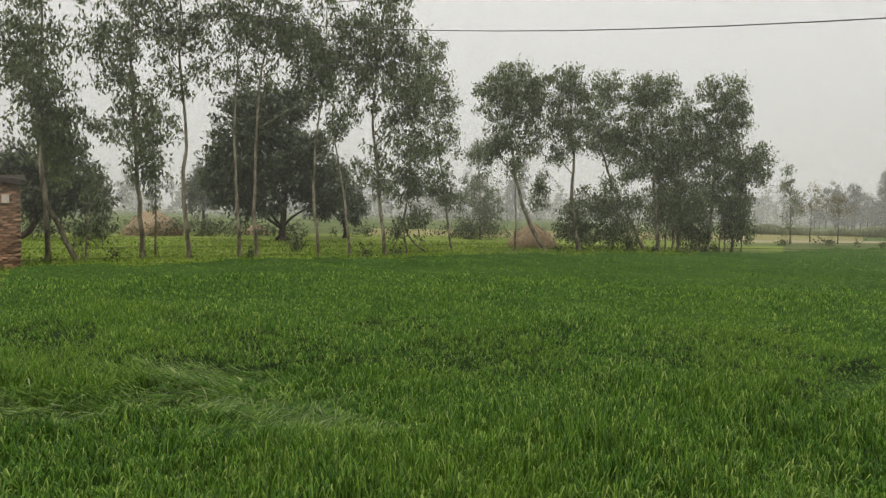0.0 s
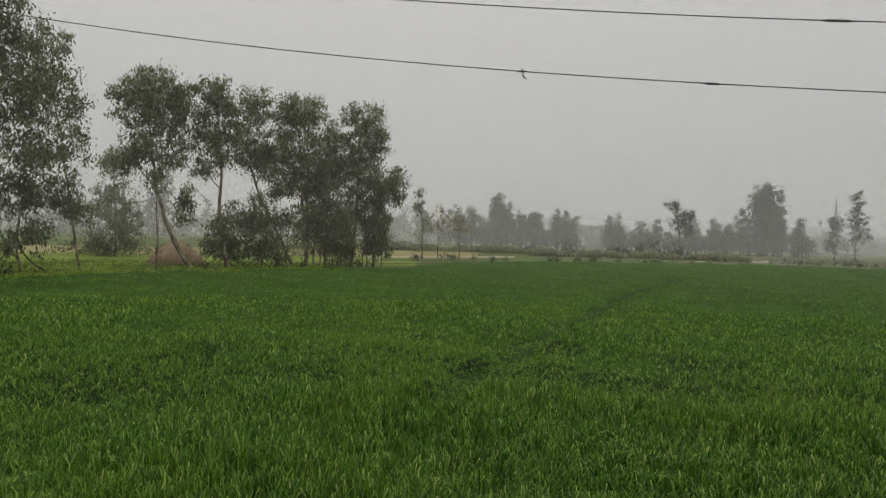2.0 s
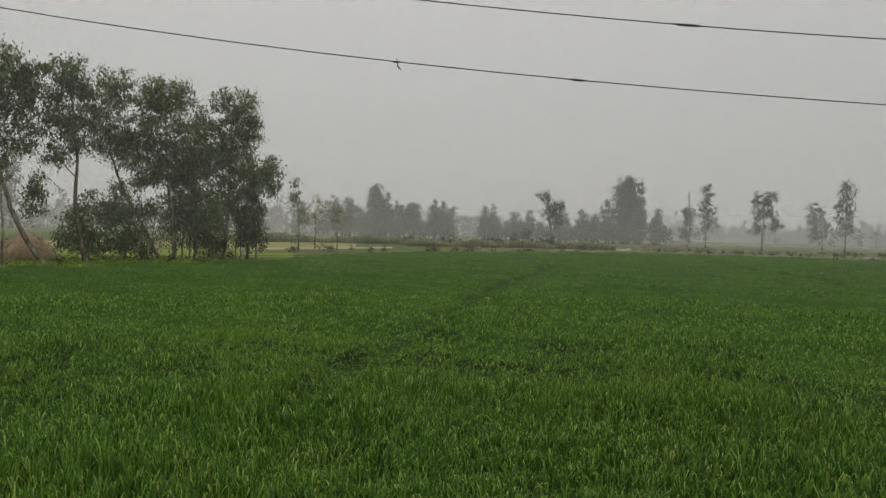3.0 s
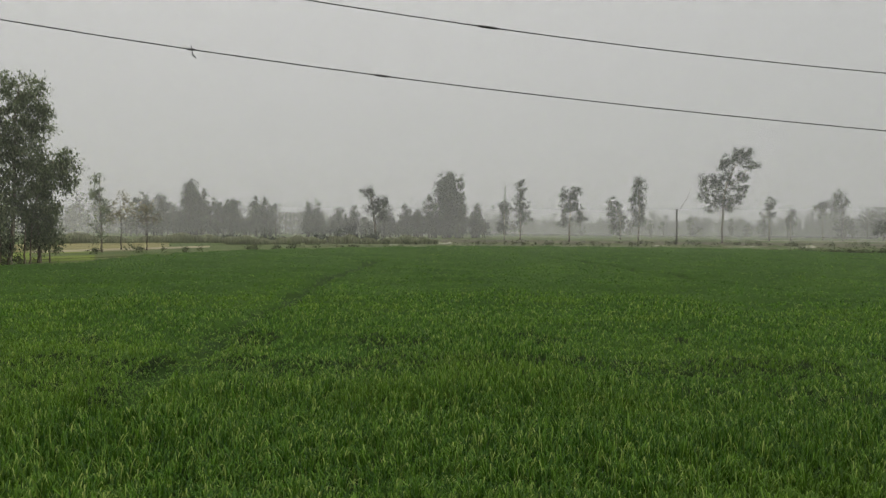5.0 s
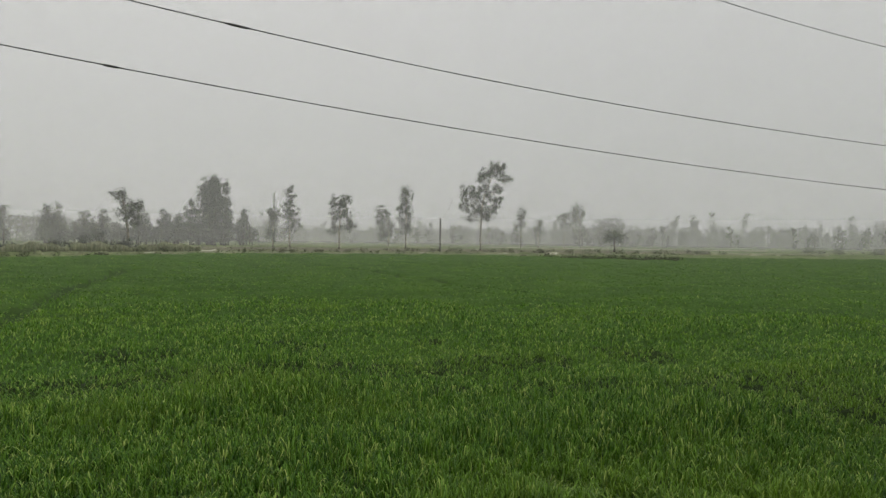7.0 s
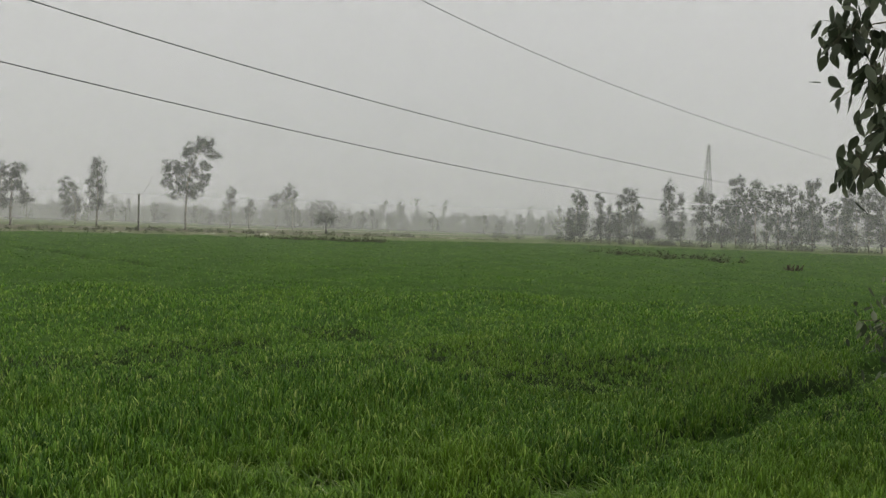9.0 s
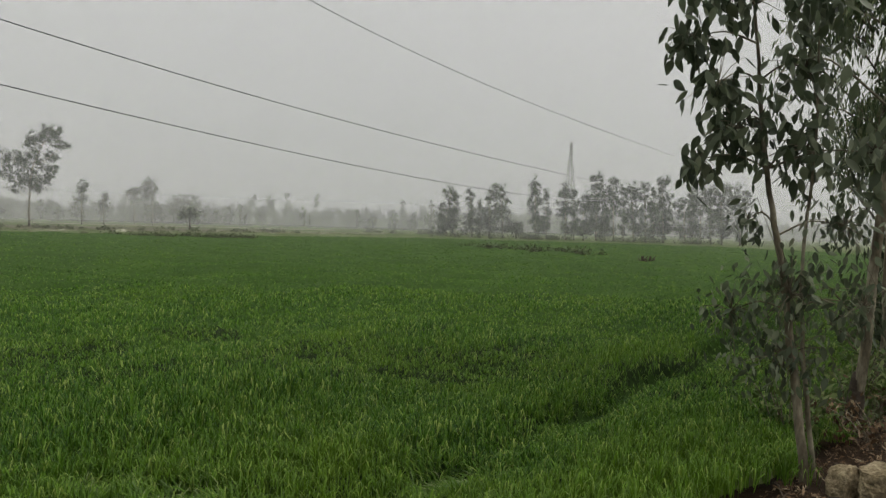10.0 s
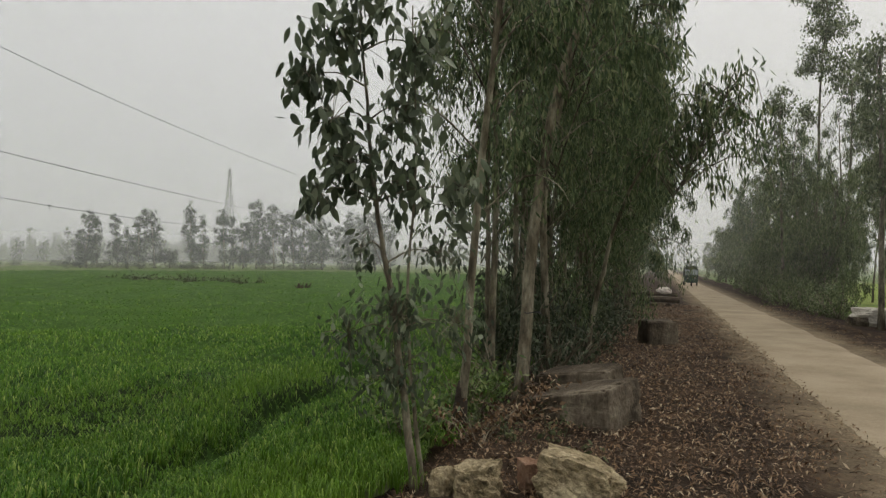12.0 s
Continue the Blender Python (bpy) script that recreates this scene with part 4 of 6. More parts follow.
tree('mango', 149.71, 13.58, [(-0.02, 3.24, 2.55, 1.22)], [(-0.01, 2.38)], seed=58, r=.25, far=1)
tree('euc', 143.34, -38.46, [(0.65, 8.76, 1.56, 2.04), (-0.16, 4.56, 2.64, 2.76), (-1.84, 1.51, 1.92, 1.44), (-0.8, 2.38, 1.44, 1.56)], [(-0.14, 3.96)], seed=59, r=.18, far=1)
tree('euc', 141.86, -43.60, [(-0.53, 8.28, 1.08, 1.8), (-0.17, 4.72, 1.44, 1.92), (-0.8, 2.44, 1.56, 1.56)], [(-0.15, 4.13)], seed=60, r=.18, far=1)
tree('euc', 140.71, -47.19, [(0.03, 8.99, 1.08, 1.8), (-0.41, 4.83, 1.68, 2.4), (-0.09, 2.46, 1.56, 1.56)], [(-0.15, 4.24)], seed=61, r=.18, far=1)
tree('euc', 139.83, -49.74, [(-0.7, 9.63, 1.8, 1.8), (-0.22, 6.1, 1.92, 2.4), (0.5, 2.57, 1.44, 1.56)], [(-0.15, 4.32)], seed=62, r=.18, far=1)
tree('euc', 137.34, -56.23, [(-0.41, 10.97, 1.2, 2.04), (-0.28, 7.46, 1.92, 2.4), (0.43, 3.96, 1.92, 1.56), (0.48, 2.56, 1.44, 1.56)], [(-0.17, 4.53)], seed=63, r=.18, far=1)
tree('euc', 138.82, -52.48, [(-0.08, 2.06, 2.04, 1.32), (-0.09, 2.41, 1.56, 1.56)], [(-0.16, 4.41)], seed=64, r=.18, far=1)
tree('euc', 134.84, -61.98, [(-0.39, 9.93, 1.32, 2.04), (-0.48, 6.45, 1.92, 2.16), (-0.09, 2.4, 1.32, 1.56)], [(-0.18, 4.72)], seed=65, r=.18, far=1)
tree('euc', 133.30, -65.21, [(0.06, 7.13, 1.92, 2.16), (-0.31, 2.51, 2.64, 1.8), (0.46, 2.53, 1.32, 1.56)], [(-0.18, 4.82)], seed=66, r=.18, far=1)
tree('euc', 132.11, -67.59, [(-0.27, 12.34, 1.32, 2.04), (-0.41, 7.76, 2.28, 3.12), (0.3, 3.76, 2.16, 2.16), (0.46, 2.5, 1.32, 1.56)], [(-0.19, 4.89)], seed=67, r=.18, far=1)
tree('euc', 130.48, -70.68, [(-0.45, 11.25, 1.44, 2.16), (-0.07, 7.27, 2.04, 2.64), (-0.74, 2.46, 1.32, 1.56)], [(-0.19, 4.99)], seed=68, r=.18, far=1)
tree('euc', 128.53, -74.14, [(-0.7, 9.6, 2.04, 2.4), (-0.2, 5.1, 1.92, 2.4), (0.44, 2.52, 1.44, 1.56)], [(-0.2, 5.1)], seed=69, r=.18, far=1)
tree('euc', 127.35, -76.15, [(-0.62, 10.2, 1.32, 1.8), (0.06, 6.29, 1.68, 2.16), (-0.09, 2.47, 1.68, 1.56)], [(-0.2, 5.16)], seed=70, r=.18, far=1)
tree('euc', 125.55, -79.08, [(-0.49, 11.92, 1.32, 2.04), (-0.3, 7.48, 2.28, 3.12), (-0.16, 4.14, 2.64, 2.16), (-0.09, 2.48, 1.32, 1.56)], [(-0.21, 5.25)], seed=71, r=.18, far=1)
tree('euc', 123.32, -82.51, [(-0.26, 6.46, 1.92, 2.64), (-0.7, 2.48, 1.32, 1.56)], [(-0.21, 5.36)], seed=72, r=.18, far=1)
tree('euc', 121.62, -84.98, [(-0.35, 8.7, 2.28, 3.12), (-0.69, 2.59, 1.56, 1.56)], [(-0.21, 5.44)], seed=73, r=.18, far=1)
tree('euc', 119.33, -88.16, [(-0.36, 8.76, 2.4, 3.6), (0.02, 4.46, 2.16, 2.4), (0.39, 2.65, 1.56, 1.56)], [(-0.22, 5.53)], seed=74, r=.18, far=1)
tree('euc', 117.31, -90.83, [(-0.34, 8.27, 2.16, 3.36), (-0.66, 2.62, 1.44, 1.56)], [(-0.22, 5.62)], seed=75, r=.18, far=1)
tree('euc', 146.72, -41.27, [(-0.31, 8.72, 0.6, 1.73), (0.07, 4.85, 0.86, 2.64), (-0.44, 2.17, 0.86, 1.36)], [(-0.14, 4.07)], seed=76, r=.12, far=1)
tree('euc', 145.14, -46.51, [(-0.23, 6.43, 0.6, 1.73), (0.11, 3.72, 0.86, 1.95), (-0.44, 2.2, 0.86, 1.36)], [(-0.15, 4.24)], seed=77, r=.12, far=1)
tree('euc', 140.13, -59.92, [(-0.35, 9.22, 0.6, 1.73), (0.04, 5.16, 0.86, 2.8), (-0.43, 2.27, 0.86, 1.36)], [(-0.18, 4.67)], seed=78, r=.12, far=1)
tree('euc', 137.74, -65.22, [(-0.36, 9.35, 0.6, 1.73), (0.03, 5.25, 0.86, 2.85), (-0.43, 2.31, 0.86, 1.36)], [(-0.18, 4.84)], seed=79, r=.12, far=1)
tree('euc', 134.84, -71.01, [(-0.38, 9.71, 0.6, 1.73), (0.01, 5.45, 0.86, 2.99), (-0.42, 2.34, 0.86, 1.36)], [(-0.19, 5.02)], seed=80, r=.12, far=1)
tree('euc', 133.03, -74.33, [(-0.41, 10.36, 0.6, 1.73), (-0.0, 5.79, 0.86, 3.2), (-0.42, 2.36, 0.86, 1.36)], [(-0.2, 5.12)], seed=81, r=.12, far=1)
tree('euc', 129.95, -79.58, [(-0.39, 9.64, 0.6, 1.73), (0.0, 5.46, 0.86, 3.0), (-0.41, 2.39, 0.86, 1.36)], [(-0.21, 5.29)], seed=82, r=.12, far=1)
tree('euc', 125.77, -86.01, [(-0.41, 9.98, 0.69, 1.73), (-0.02, 5.65, 0.99, 3.15), (-0.39, 2.43, 0.99, 1.36)], [(-0.21, 5.49)], seed=83, r=.12, far=1)
tree('euc', 123.73, -88.93, [(-0.41, 10.02, 0.69, 1.73), (-0.02, 5.69, 0.99, 3.18), (-0.39, 2.44, 0.99, 1.36)], [(-0.22, 5.58)], seed=84, r=.12, far=1)
tree('woods', 104.55, 156.70, [(-15.58, 5.89, 3.81, 5.33), (-10.83, 5.93, 3.81, 5.33), (-4.03, 10.8, 3.05, 4.27), (-4.1, 5.29, 4.57, 3.81), (0.33, 6.71, 4.57, 3.81), (6.16, 7.46, 3.81, 3.81), (2.92, 8.83, 1.83, 2.29), (12.11, 6.8, 3.81, 4.27), (15.47, 6.1, 2.29, 3.05), (-15.61, 3.49, 4.57, 1.98), (-10.86, 3.49, 4.57, 1.98), (-4.12, 3.5, 3.66, 1.98), (-4.12, 3.5, 5.49, 1.98), (0.3, 3.5, 5.49, 1.98), (6.11, 3.51, 4.57, 1.98), (12.07, 3.51, 4.57, 1.98), (15.44, 3.51, 2.74, 1.98)], [], seed=85, far=1)
tree('woods', 128.27, 137.98, [(-5.8, 6.14, 3.81, 3.81), (-2.99, 5.42, 2.29, 3.81), (1.99, 5.43, 2.74, 3.81), (7.04, 6.19, 2.74, 3.35), (-5.82, 3.51, 4.57, 1.98), (-3.01, 3.51, 2.74, 1.98), (1.98, 3.51, 3.29, 1.98), (7.03, 3.51, 3.29, 1.98)], [], seed=86, far=1)
tree('woods', 146.60, 118.32, [(-6.61, 6.21, 4.57, 3.81), (-0.6, 11.5, 0.91, 3.05), (5.44, 13.79, 4.57, 4.88), (5.41, 6.97, 7.62, 5.33), (12.98, 6.97, 3.81, 3.81), (-3.64, 3.95, 7.62, 3.81), (-12.54, 4.7, 4.57, 4.57), (-6.62, 3.5, 5.49, 1.98), (5.39, 3.48, 5.49, 1.98), (5.39, 3.48, 9.15, 1.98), (12.97, 3.47, 4.57, 1.98), (-3.64, 3.5, 9.15, 1.98), (-12.55, 3.51, 5.49, 1.98)], [], seed=87, far=1)
tree('scrub', 68.90, 86.24, [(-0.79, 0.66, 1.07, 1.25), (0.81, 0.4, 1.07, 1.0)], [(0.0, -0.19)], seed=88, r=.06, far=1)
tree('scrub', 75.09, 80.92, [(-1.24, 0.61, 1.61, 1.25), (1.26, 0.34, 1.61, 1.0)], [(0.0, -0.26)], seed=89, r=.06, far=1)
tree('scrub', 78.72, 77.39, [(-1.69, 1.02, 2.14, 1.61), (1.72, 0.74, 2.14, 1.28)], [(0.0, -0.29)], seed=90, r=.06, far=1)
tree('scrub', 65.15, 89.10, [(-1.91, 0.29, 2.68, 0.89), (1.95, 0.01, 2.68, 0.71)], [(0.0, -0.14)], seed=91, r=.06, far=1)
tree('euc', 15.34, -41.73, [(0.78, 15.66, 1.25, 1.78), (1.6, 12.72, 1.5, 1.28), (-0.05, 13.55, 0.78, 1.25), (0.36, 17.95, 1.78, 1.43), (2.66, 10.44, 1.07, 1.25), (-0.32, 10.72, 0.64, 0.89)], [(0.2, 7.51), (0.29, 12.25), (0.64, 16.31)], seed=92, r=.1)
tree('euc', 16.04, -39.32, [(-0.18, 10.75, 0.89, 1.29), (-0.45, 8.61, 1.09, 1.36), (-0.02, 6.43, 1.02, 1.36)], [(-0.08, 7.35), (-0.18, 10.75)], seed=93, r=.1)
tree('euc', 7.38, -25.40, [(-0.01, 7.0, 0.84, 1.05), (-0.09, 8.81, 0.84, 1.05), (0.29, 4.83, 0.84, 1.26)], [(-0.01, 5.21), (-0.04, 8.45)], seed=94, r=.1)


def far_woods(a0, a1, r, height, seed, count):
    """A long hazy belt of trees at the fields' end."""
    rng = np.random.default_rng(seed)
    t = thing("far_woods", (0, 0, 0), "long hazy belt of trees on the horizon", "woods")
    tagged(t, kind="stuff")
    verts, faces, lobes = [], [], []
    for i in range(count):
        p = polar(a0 + (a1 - a0) * (i + rng.uniform(0, 1)) / count, r * rng.uniform(0.92, 1.12))
        h = height * rng.choice((0.6, 0.7, 0.8, 0.95, 1.25), p=(0.2, 0.35, 0.27, 0.13, 0.05))
        w = rng.uniform(1.1, 2.4) * height / 12
        tube(verts, faces, [p, p + Vector((0, 0, h * 0.8))], [0.25, 0.08], 4)
        lobes.append((np.array((p.x, p.y, h * 0.72)), np.array((w * 0.8, w * 0.8, h * 0.3))))
        lobes.append((np.array((p.x + rng.normal() * w * 0.5, p.y + rng.normal() * w * 0.5, h * 0.36)), np.array((w * 1.3, w * 1.3, h * 0.36))))
    part("trunk", mesh_of("trunk", verts, faces, M_BARKDARK), t)
    q = clumps(lobes, rng, 0.24, 15, 0.58)
    lv, lf = leaf_arrays(q, 0.95, 0.66, rng, 0.5)
    part("crown", mesh_arrays("crown", lv, lf, 4, M_LEAFFAR), t)


far_woods(60, -8, 225, 15, 71, 80)
far_woods(-8, -46, 290, 12, 72, 110)
far_woods(-50, -84, 330, 11, 73, 150)
far_woods(-80, -112, 330, 12, 74, 150)
far_woods(-108, -140, 360, 12, 75, 130)


def lattice_tower(place, height, foot):
    t = thing("lattice_tower", place, "tall steel lattice power tower in the mist", "tower")
    legs = [(-1, -1), (1, -1), (1, 1), (-1, 1)]
    w = lambda z: foot * (0.1 + 0.9 * max(0, 1 - z / (0.97 * height))) / 2
    levels = [height * (k / 8) ** 0.85 for k in range(9)]
    for lx, ly in legs:
        v, f = [], []
        tube(v, f, [(lx * w(z), ly * w(z), z) for z in levels], [0.1] * 9, 4)
        part("leg", mesh_of("leg", v, f, M_STEEL), t)
    v, f = [], []
    for i in range(8):
        for k in range(4):
            (ax, ay), (bx, by) = legs[k], legs[(k + 1) % 4]
            z0, z1 = levels[i], levels[i + 1]
            tube(v, f, [(ax * w(z0), ay * w(z0), z0), (bx * w(z1), by * w(z1), z1)], [0.05, 0.05], 4)
            tube(v, f, [(bx * w(z0), by * w(z0), z0), (ax * w(z1), ay * w(z1), z1)], [0.05, 0.05], 4)
            tube(v, f, [(ax * w(z1), ay * w(z1), z1), (bx * w(z1), by * w(z1), z1)], [0.05, 0.05], 4)
    tagged(part("bracing", mesh_of("bracing", v, f, M_STEEL), t), kind="stuff")


lattice_tower(polar(-114.9, 300), 39.0, 5.2)
lattice_tower(polar(-57.4, 430), 29.0, 3.0)


def pole(place, height, r, label):
    t = thing("pole", place, label, "pole")
    v, f = [], []
    tube(v, f, [(0, 0, 0), (0.03, 0, height * 0.5), (0, 0.03, height)], [r, r * 0.9, r * 0.8], 8)
    part("shaft", mesh_of("shaft", v, f, M_POLE), t)
    v, f = [], []
    tube(v, f, [(0.15, -0.45, height * 0.98), (0.4, -1.4, height * 1.25), (0.7, -2.0, height * 1.55)], [0.04, 0.03, 0.02], 5)
    part("stay_rod", mesh_of("stay_rod", v, f, M_POLE), t, "thin slanting bamboo rod")


pole(polar(-70.8, 123), 6.0, 0.16, "dark weathered pole standing at the field's far edge")

# ---- overhead wires ----
def wire(bearing, offset, coef, start, radius, extra):
    """One wire along the bearing, offset to its left; its height follows the sag."""
    a = radians(bearing)
    d, nn = Vector((-math.sin(a), math.cos(a), 0)), Vector((-math.cos(a), -math.sin(a), 0))

    def at(s):
        q = math.asinh(s / 8)
        return d * s + nn * offset + Vector((0, 0, sum(c * q ** k for k, c in enumerate(coef))))

    t = thing("overhead_wire", (0, 0, 0), "dark sagging overhead wire above the wheat", "wire", "overhead wires")
    v, f = [], []
    ss = np.concatenate([np.linspace(start, 30, 60), np.linspace(33, 120, 20)])
    tube(v, f, [at(s) for s in ss], [radius] * len(ss), 6)
    part("cable", mesh_of("cable", v, f, M_WIRE, True), t)
    for kind, s, ln in extra:
        v, f = [], []
        if kind == "sleeve":
            tube(v, f, [at(s - ln / 2), at(s - ln * 0.3), at(s + ln * 0.3), at(s + ln / 2)], [radius, radius * 2.2, radius * 2.2, radius], 8)
        else:
            p = at(s)
            tube(v, f, [p + Vector((0, 0, 0.03)), p + Vector((0.02, 0.01, -0.03)), p + Vector((0.03, -0.02, -0.06)), p + Vector((-0.01, -0.02, -0.045))], [radius * 0.9] * 4, 5)
            tube(v, f, [p - d * 0.03, p + d * 0.03], [radius * 1.8, radius * 1.8], 6)
        part(kind, mesh_of(kind, v, f, M_WIRE), t)


wire(-130, 6.0, (3.3981, -0.6561, 0.4051, -0.2865, 0.1189), -13, 0.0045, (("hook", -0.7, 0), ("sleeve", 0.75, 0.12), ("knot", 12.2, 0)))
wire(-132, 7.5, (4.3686, -0.7508, 0.298), -9, 0.006, (("sleeve", 1.78, 0.27),))
wire(-132, 8.0, (7.3366, -2.2166, 0.8614), -6, 0.0065, ())

# ---- brick hut and haystacks ----
def brick_hut():
    ang = radians(31)
    corner = Vector((-12.95, 21.9, 0))
    t = thing("brick_hut", corner, "small weathered red brick hut with a dark thatched roof", "hut", turn=ang)
    W, D, H = 3.2, 3.0, 2.7
    bm = bmesh.new()
    bmesh.ops.create_cube(bm, size=1, matrix=Matrix.Translation((-W / 2, D / 2 + 0.03, H / 2)) @ Matrix.Diagonal((W - 0.03, D, H, 1)))
    me = bpy.data.meshes.new("wall")
    bm.to_mesh(me)
    bm.free()
    me.materials.append(M_MORTAR)
    part("wall", me, t)
    bm = bmesh.new()
    bmesh.ops.create_cube(bm, size=1, matrix=Matrix.Diagonal((0.228, 0.06, 0.066, 1)))
    bmesh.ops.bevel(bm, geom=bm.edges[:], offset=0.006, segments=1, affect="EDGES")
    brick = bpy.data.meshes.new("brick")
    bm.to_mesh(brick)
    bm.free()
    brick.materials.append(M_BRICK)
    rng = np.random.default_rng(3)
    verts, faces = [], []
    for row in range(35):
        z = 0.04 + row * 0.077
        for k in range(14):
            x = -0.115 - k * 0.24 - (0.12 if row % 2 else 0)
            if x < -W + 0.1 or rng.uniform() < 0.04:
                continue
            if k < 6:
                b = part("brick", brick, t)
                b.location = (x + rng.normal() * 0.011, rng.normal() * 0.013, z + rng.normal() * 0.006)
                b.rotation_euler = (rng.normal() * 0.03, rng.normal() * 0.025, rng.normal() * 0.05)
            else:
                o = len(verts)
                for sx in (-0.114, 0.114):
                    for sy in (-0.03, 0.03):
                        for sz in (-0.033, 0.033):
                            verts.append((x + sx, sy, z + sz))
                faces += [tuple(o + i for i in q) for q in ((0, 1, 3, 2), (4, 6, 7, 5), (0, 4, 5, 1), (2, 3, 7, 6), (0, 2, 6, 4), (1, 5, 7, 3))]
    tagged(part("brickwork", mesh_of("brickwork", verts, faces, M_BRICK), t), kind="stuff")
    bm = bmesh.new()
    bmesh.ops.create_grid(bm, x_segments=14, y_segments=10, size=1)
    for q in bm.verts:
        x, y = q.co.x, q.co.y
        q.co = Vector((-W / 2 + x * (W / 2 + 0.12), D / 2 + y * (D / 2 + 0.2), H + 0.16 + 0.12 * (1 - abs(y)) + rng.normal() * 0.03))
    g = bmesh.ops.extrude_face_region(bm, geom=bm.faces[:])
    for q in g["geom"]:
        if isinstance(q, bmesh.types.BMVert):
            q.co.z -= 0.16
    bmesh.ops.recalc_face_normals(bm, faces=bm.faces[:])
    me = bpy.data.meshes.new("roof")
    bm.to_mesh(me)
    bm.free()
    me.materials.append(M_THATCH)
    part("roof", me, t, "dark thatched roof")
    bm = bmesh.new()
    bmesh.ops.create_cube(bm, size=1, matrix=Matrix.Translation((-0.4, -0.06, 2.22)) @ Matrix.Diagonal((0.2, 0.06, 0.26, 1)))
    bmesh.ops.bevel(bm, geom=bm.edges[:], offset=0.01, segments=1, affect="EDGES")
    me = bpy.data.meshes.new("meter_box")
    bm.to_mesh(me)
    bm.free()
    me.materials.append(M_SACK)
    part("meter_box", me, t, "small whitish meter box on the wall")


brick_hut()


def haystack(place, rx, h, seed):
    rng = np.random.default_rng(seed)
    t = thing("haystack", place, "rounded brown haystack beside the trees", "haystack", "haystacks")
    prof = ((0.96, 0), (1.0, 0.1), (0.88, 0.35), (0.69, 0.6), (0.44, 0.82), (0.22, 0.95), (0.05, 1.0))
    verts, faces, k = [], [], 28
    for q, z in prof:
        for i in range(k):
            a = 2 * math.pi * i / k
            j = 1 + 0.05 * rng.normal() + 0.16 * noise.noise((math.cos(a) * 1.6 + seed, math.sin(a) * 1.6, z * 2.5))
            verts.append((rx * q * j * math.cos(a), rx * q * j * math.sin(a), h * z * (1 + 0.03 * rng.normal())))
    for i in range(len(prof) - 1):
        for m in range(k):
            a, b = i * k + m, i * k + (m + 1) % k
            faces.append((a, b, b + k, a + k))
    faces.append(tuple(range(len(verts) - k, len(verts))))
    part("heap", mesh_of("heap", verts, faces, M_HAY, True), t)
    n = 2600
    z = rng.uniform(0.02, 0.97, n)
    rad = rx * np.interp(z, [p[1] for p in prof], [p[0] for p in prof]) * rng.uniform(0.96, 1.06, n)
    a = rng.uniform(0, 2 * math.pi, n)
    lv, lf = leaf_arrays(np.stack([rad * np.cos(a), rad * np.sin(a), h * z], 1), 0.35, 0.03, rng, 0.6)
    tagged(part("straw", mesh_arrays("straw", lv, lf, 4, M_HAY), t), kind="stuff")


haystack((5.6, 43.4, 0), 1.5, 1.4, 5)
haystack((-20.6, 50.0, 0), 2.0, 1.8, 6)
haystack((-14.6, 55.0, 0), 1.0, 0.8, 7)

# ---- weeds, brushwood ----
def weed_row(name, a, b, count, height, seed, label, leaf=0.22):
    rng = np.random.default_rng(seed)
    a, b = Vector(a), Vector(b)
    lobes = []
    for _ in range(count):
        t = (rng.integers(0, 9) + 0.5 + rng.normal() * 0.35) / 9
        p = a.lerp(b, t + 0.04 * math.sin(seed + 9 * t))
        h = height * rng.uniform(0.3, 1.3)
        lobes.append((np.array((p.x + rng.normal() * 0.6, p.y + rng.normal() * 0.6, 0.25 + h * 0.4)), np.array((h * 1.2, h * 1.2, h * 0.6))))
    q = clumps(lobes, rng, 14 * 0.22 / leaf, 9, 0.16 * leaf / 0.22)
    lv, lf = leaf_arrays(q, leaf, leaf * 0.4, rng, 0.3)
    tagged(new(name, mesh_arrays(name, lv, lf, 4, M_WEED)), label, "weeds", kind="stuff")


weed_row("weeds", polar(-106, 66), polar(-117, 54), 46, 0.3, 21, "dark weeds along a ridge in the wheat")
weed_row("weeds", polar(-84, 76), polar(-90, 76), 60, 0.36, 22, "dark brush along the field's far ridge")
weed_row("weeds", polar(-79, 80), polar(-84, 76), 30, 0.25, 23, "dark weeds along the field's far ridge")
weed_row("weeds", polar(-46, 98), polar(-72, 102), 60, 0.4, 24, "low weeds among the rubble bank")
weed_row("weeds", polar(-66, 114), polar(-92, 132), 70, 0.5, 25, "low weeds among the rubble bank")
weed_row("weeds", polar(-103, 138), polar(-126, 146), 70, 0.8, 26, "undergrowth at the foot of the tree belt")
weed_row("weeds", polar(27, 27.5), polar(2, 32.5), 5, 0.12, 27, "short weeds at the feet of the trees")
weed_row("weeds", polar(-5, 36.5), polar(-23, 44), 9, 0.15, 28, "short weeds at the feet of the trees")
weed_row("weeds", polar(-26, 62), polar(-46, 74), 26, 0.25, 29, "low weeds at the wheat's far edge")


weed_row("weeds", lane(7.2, 1.75), lane(10.6, 1.6), 16, 0.22, 30, "dark withered weeds at the feet of the roadside trees", 0.07)


weed_row("weeds", polar(-98, 170), polar(-110, 178), 30, 0.9, 34, "low dark hedge far across the fields")
weed_row("hedge_brush", polar(43, 49), polar(24, 52), 20, 1.0, 31, "tall hazy brush behind the green plot")
weed_row("hedge_brush", polar(25, 54), polar(-2, 58), 24, 0.8, 32, "tall hazy brush behind the green plot")
weed_row("hedge_brush", polar(-2, 60), polar(-20, 66), 18, 0.45, 33, "low brush between two plots")


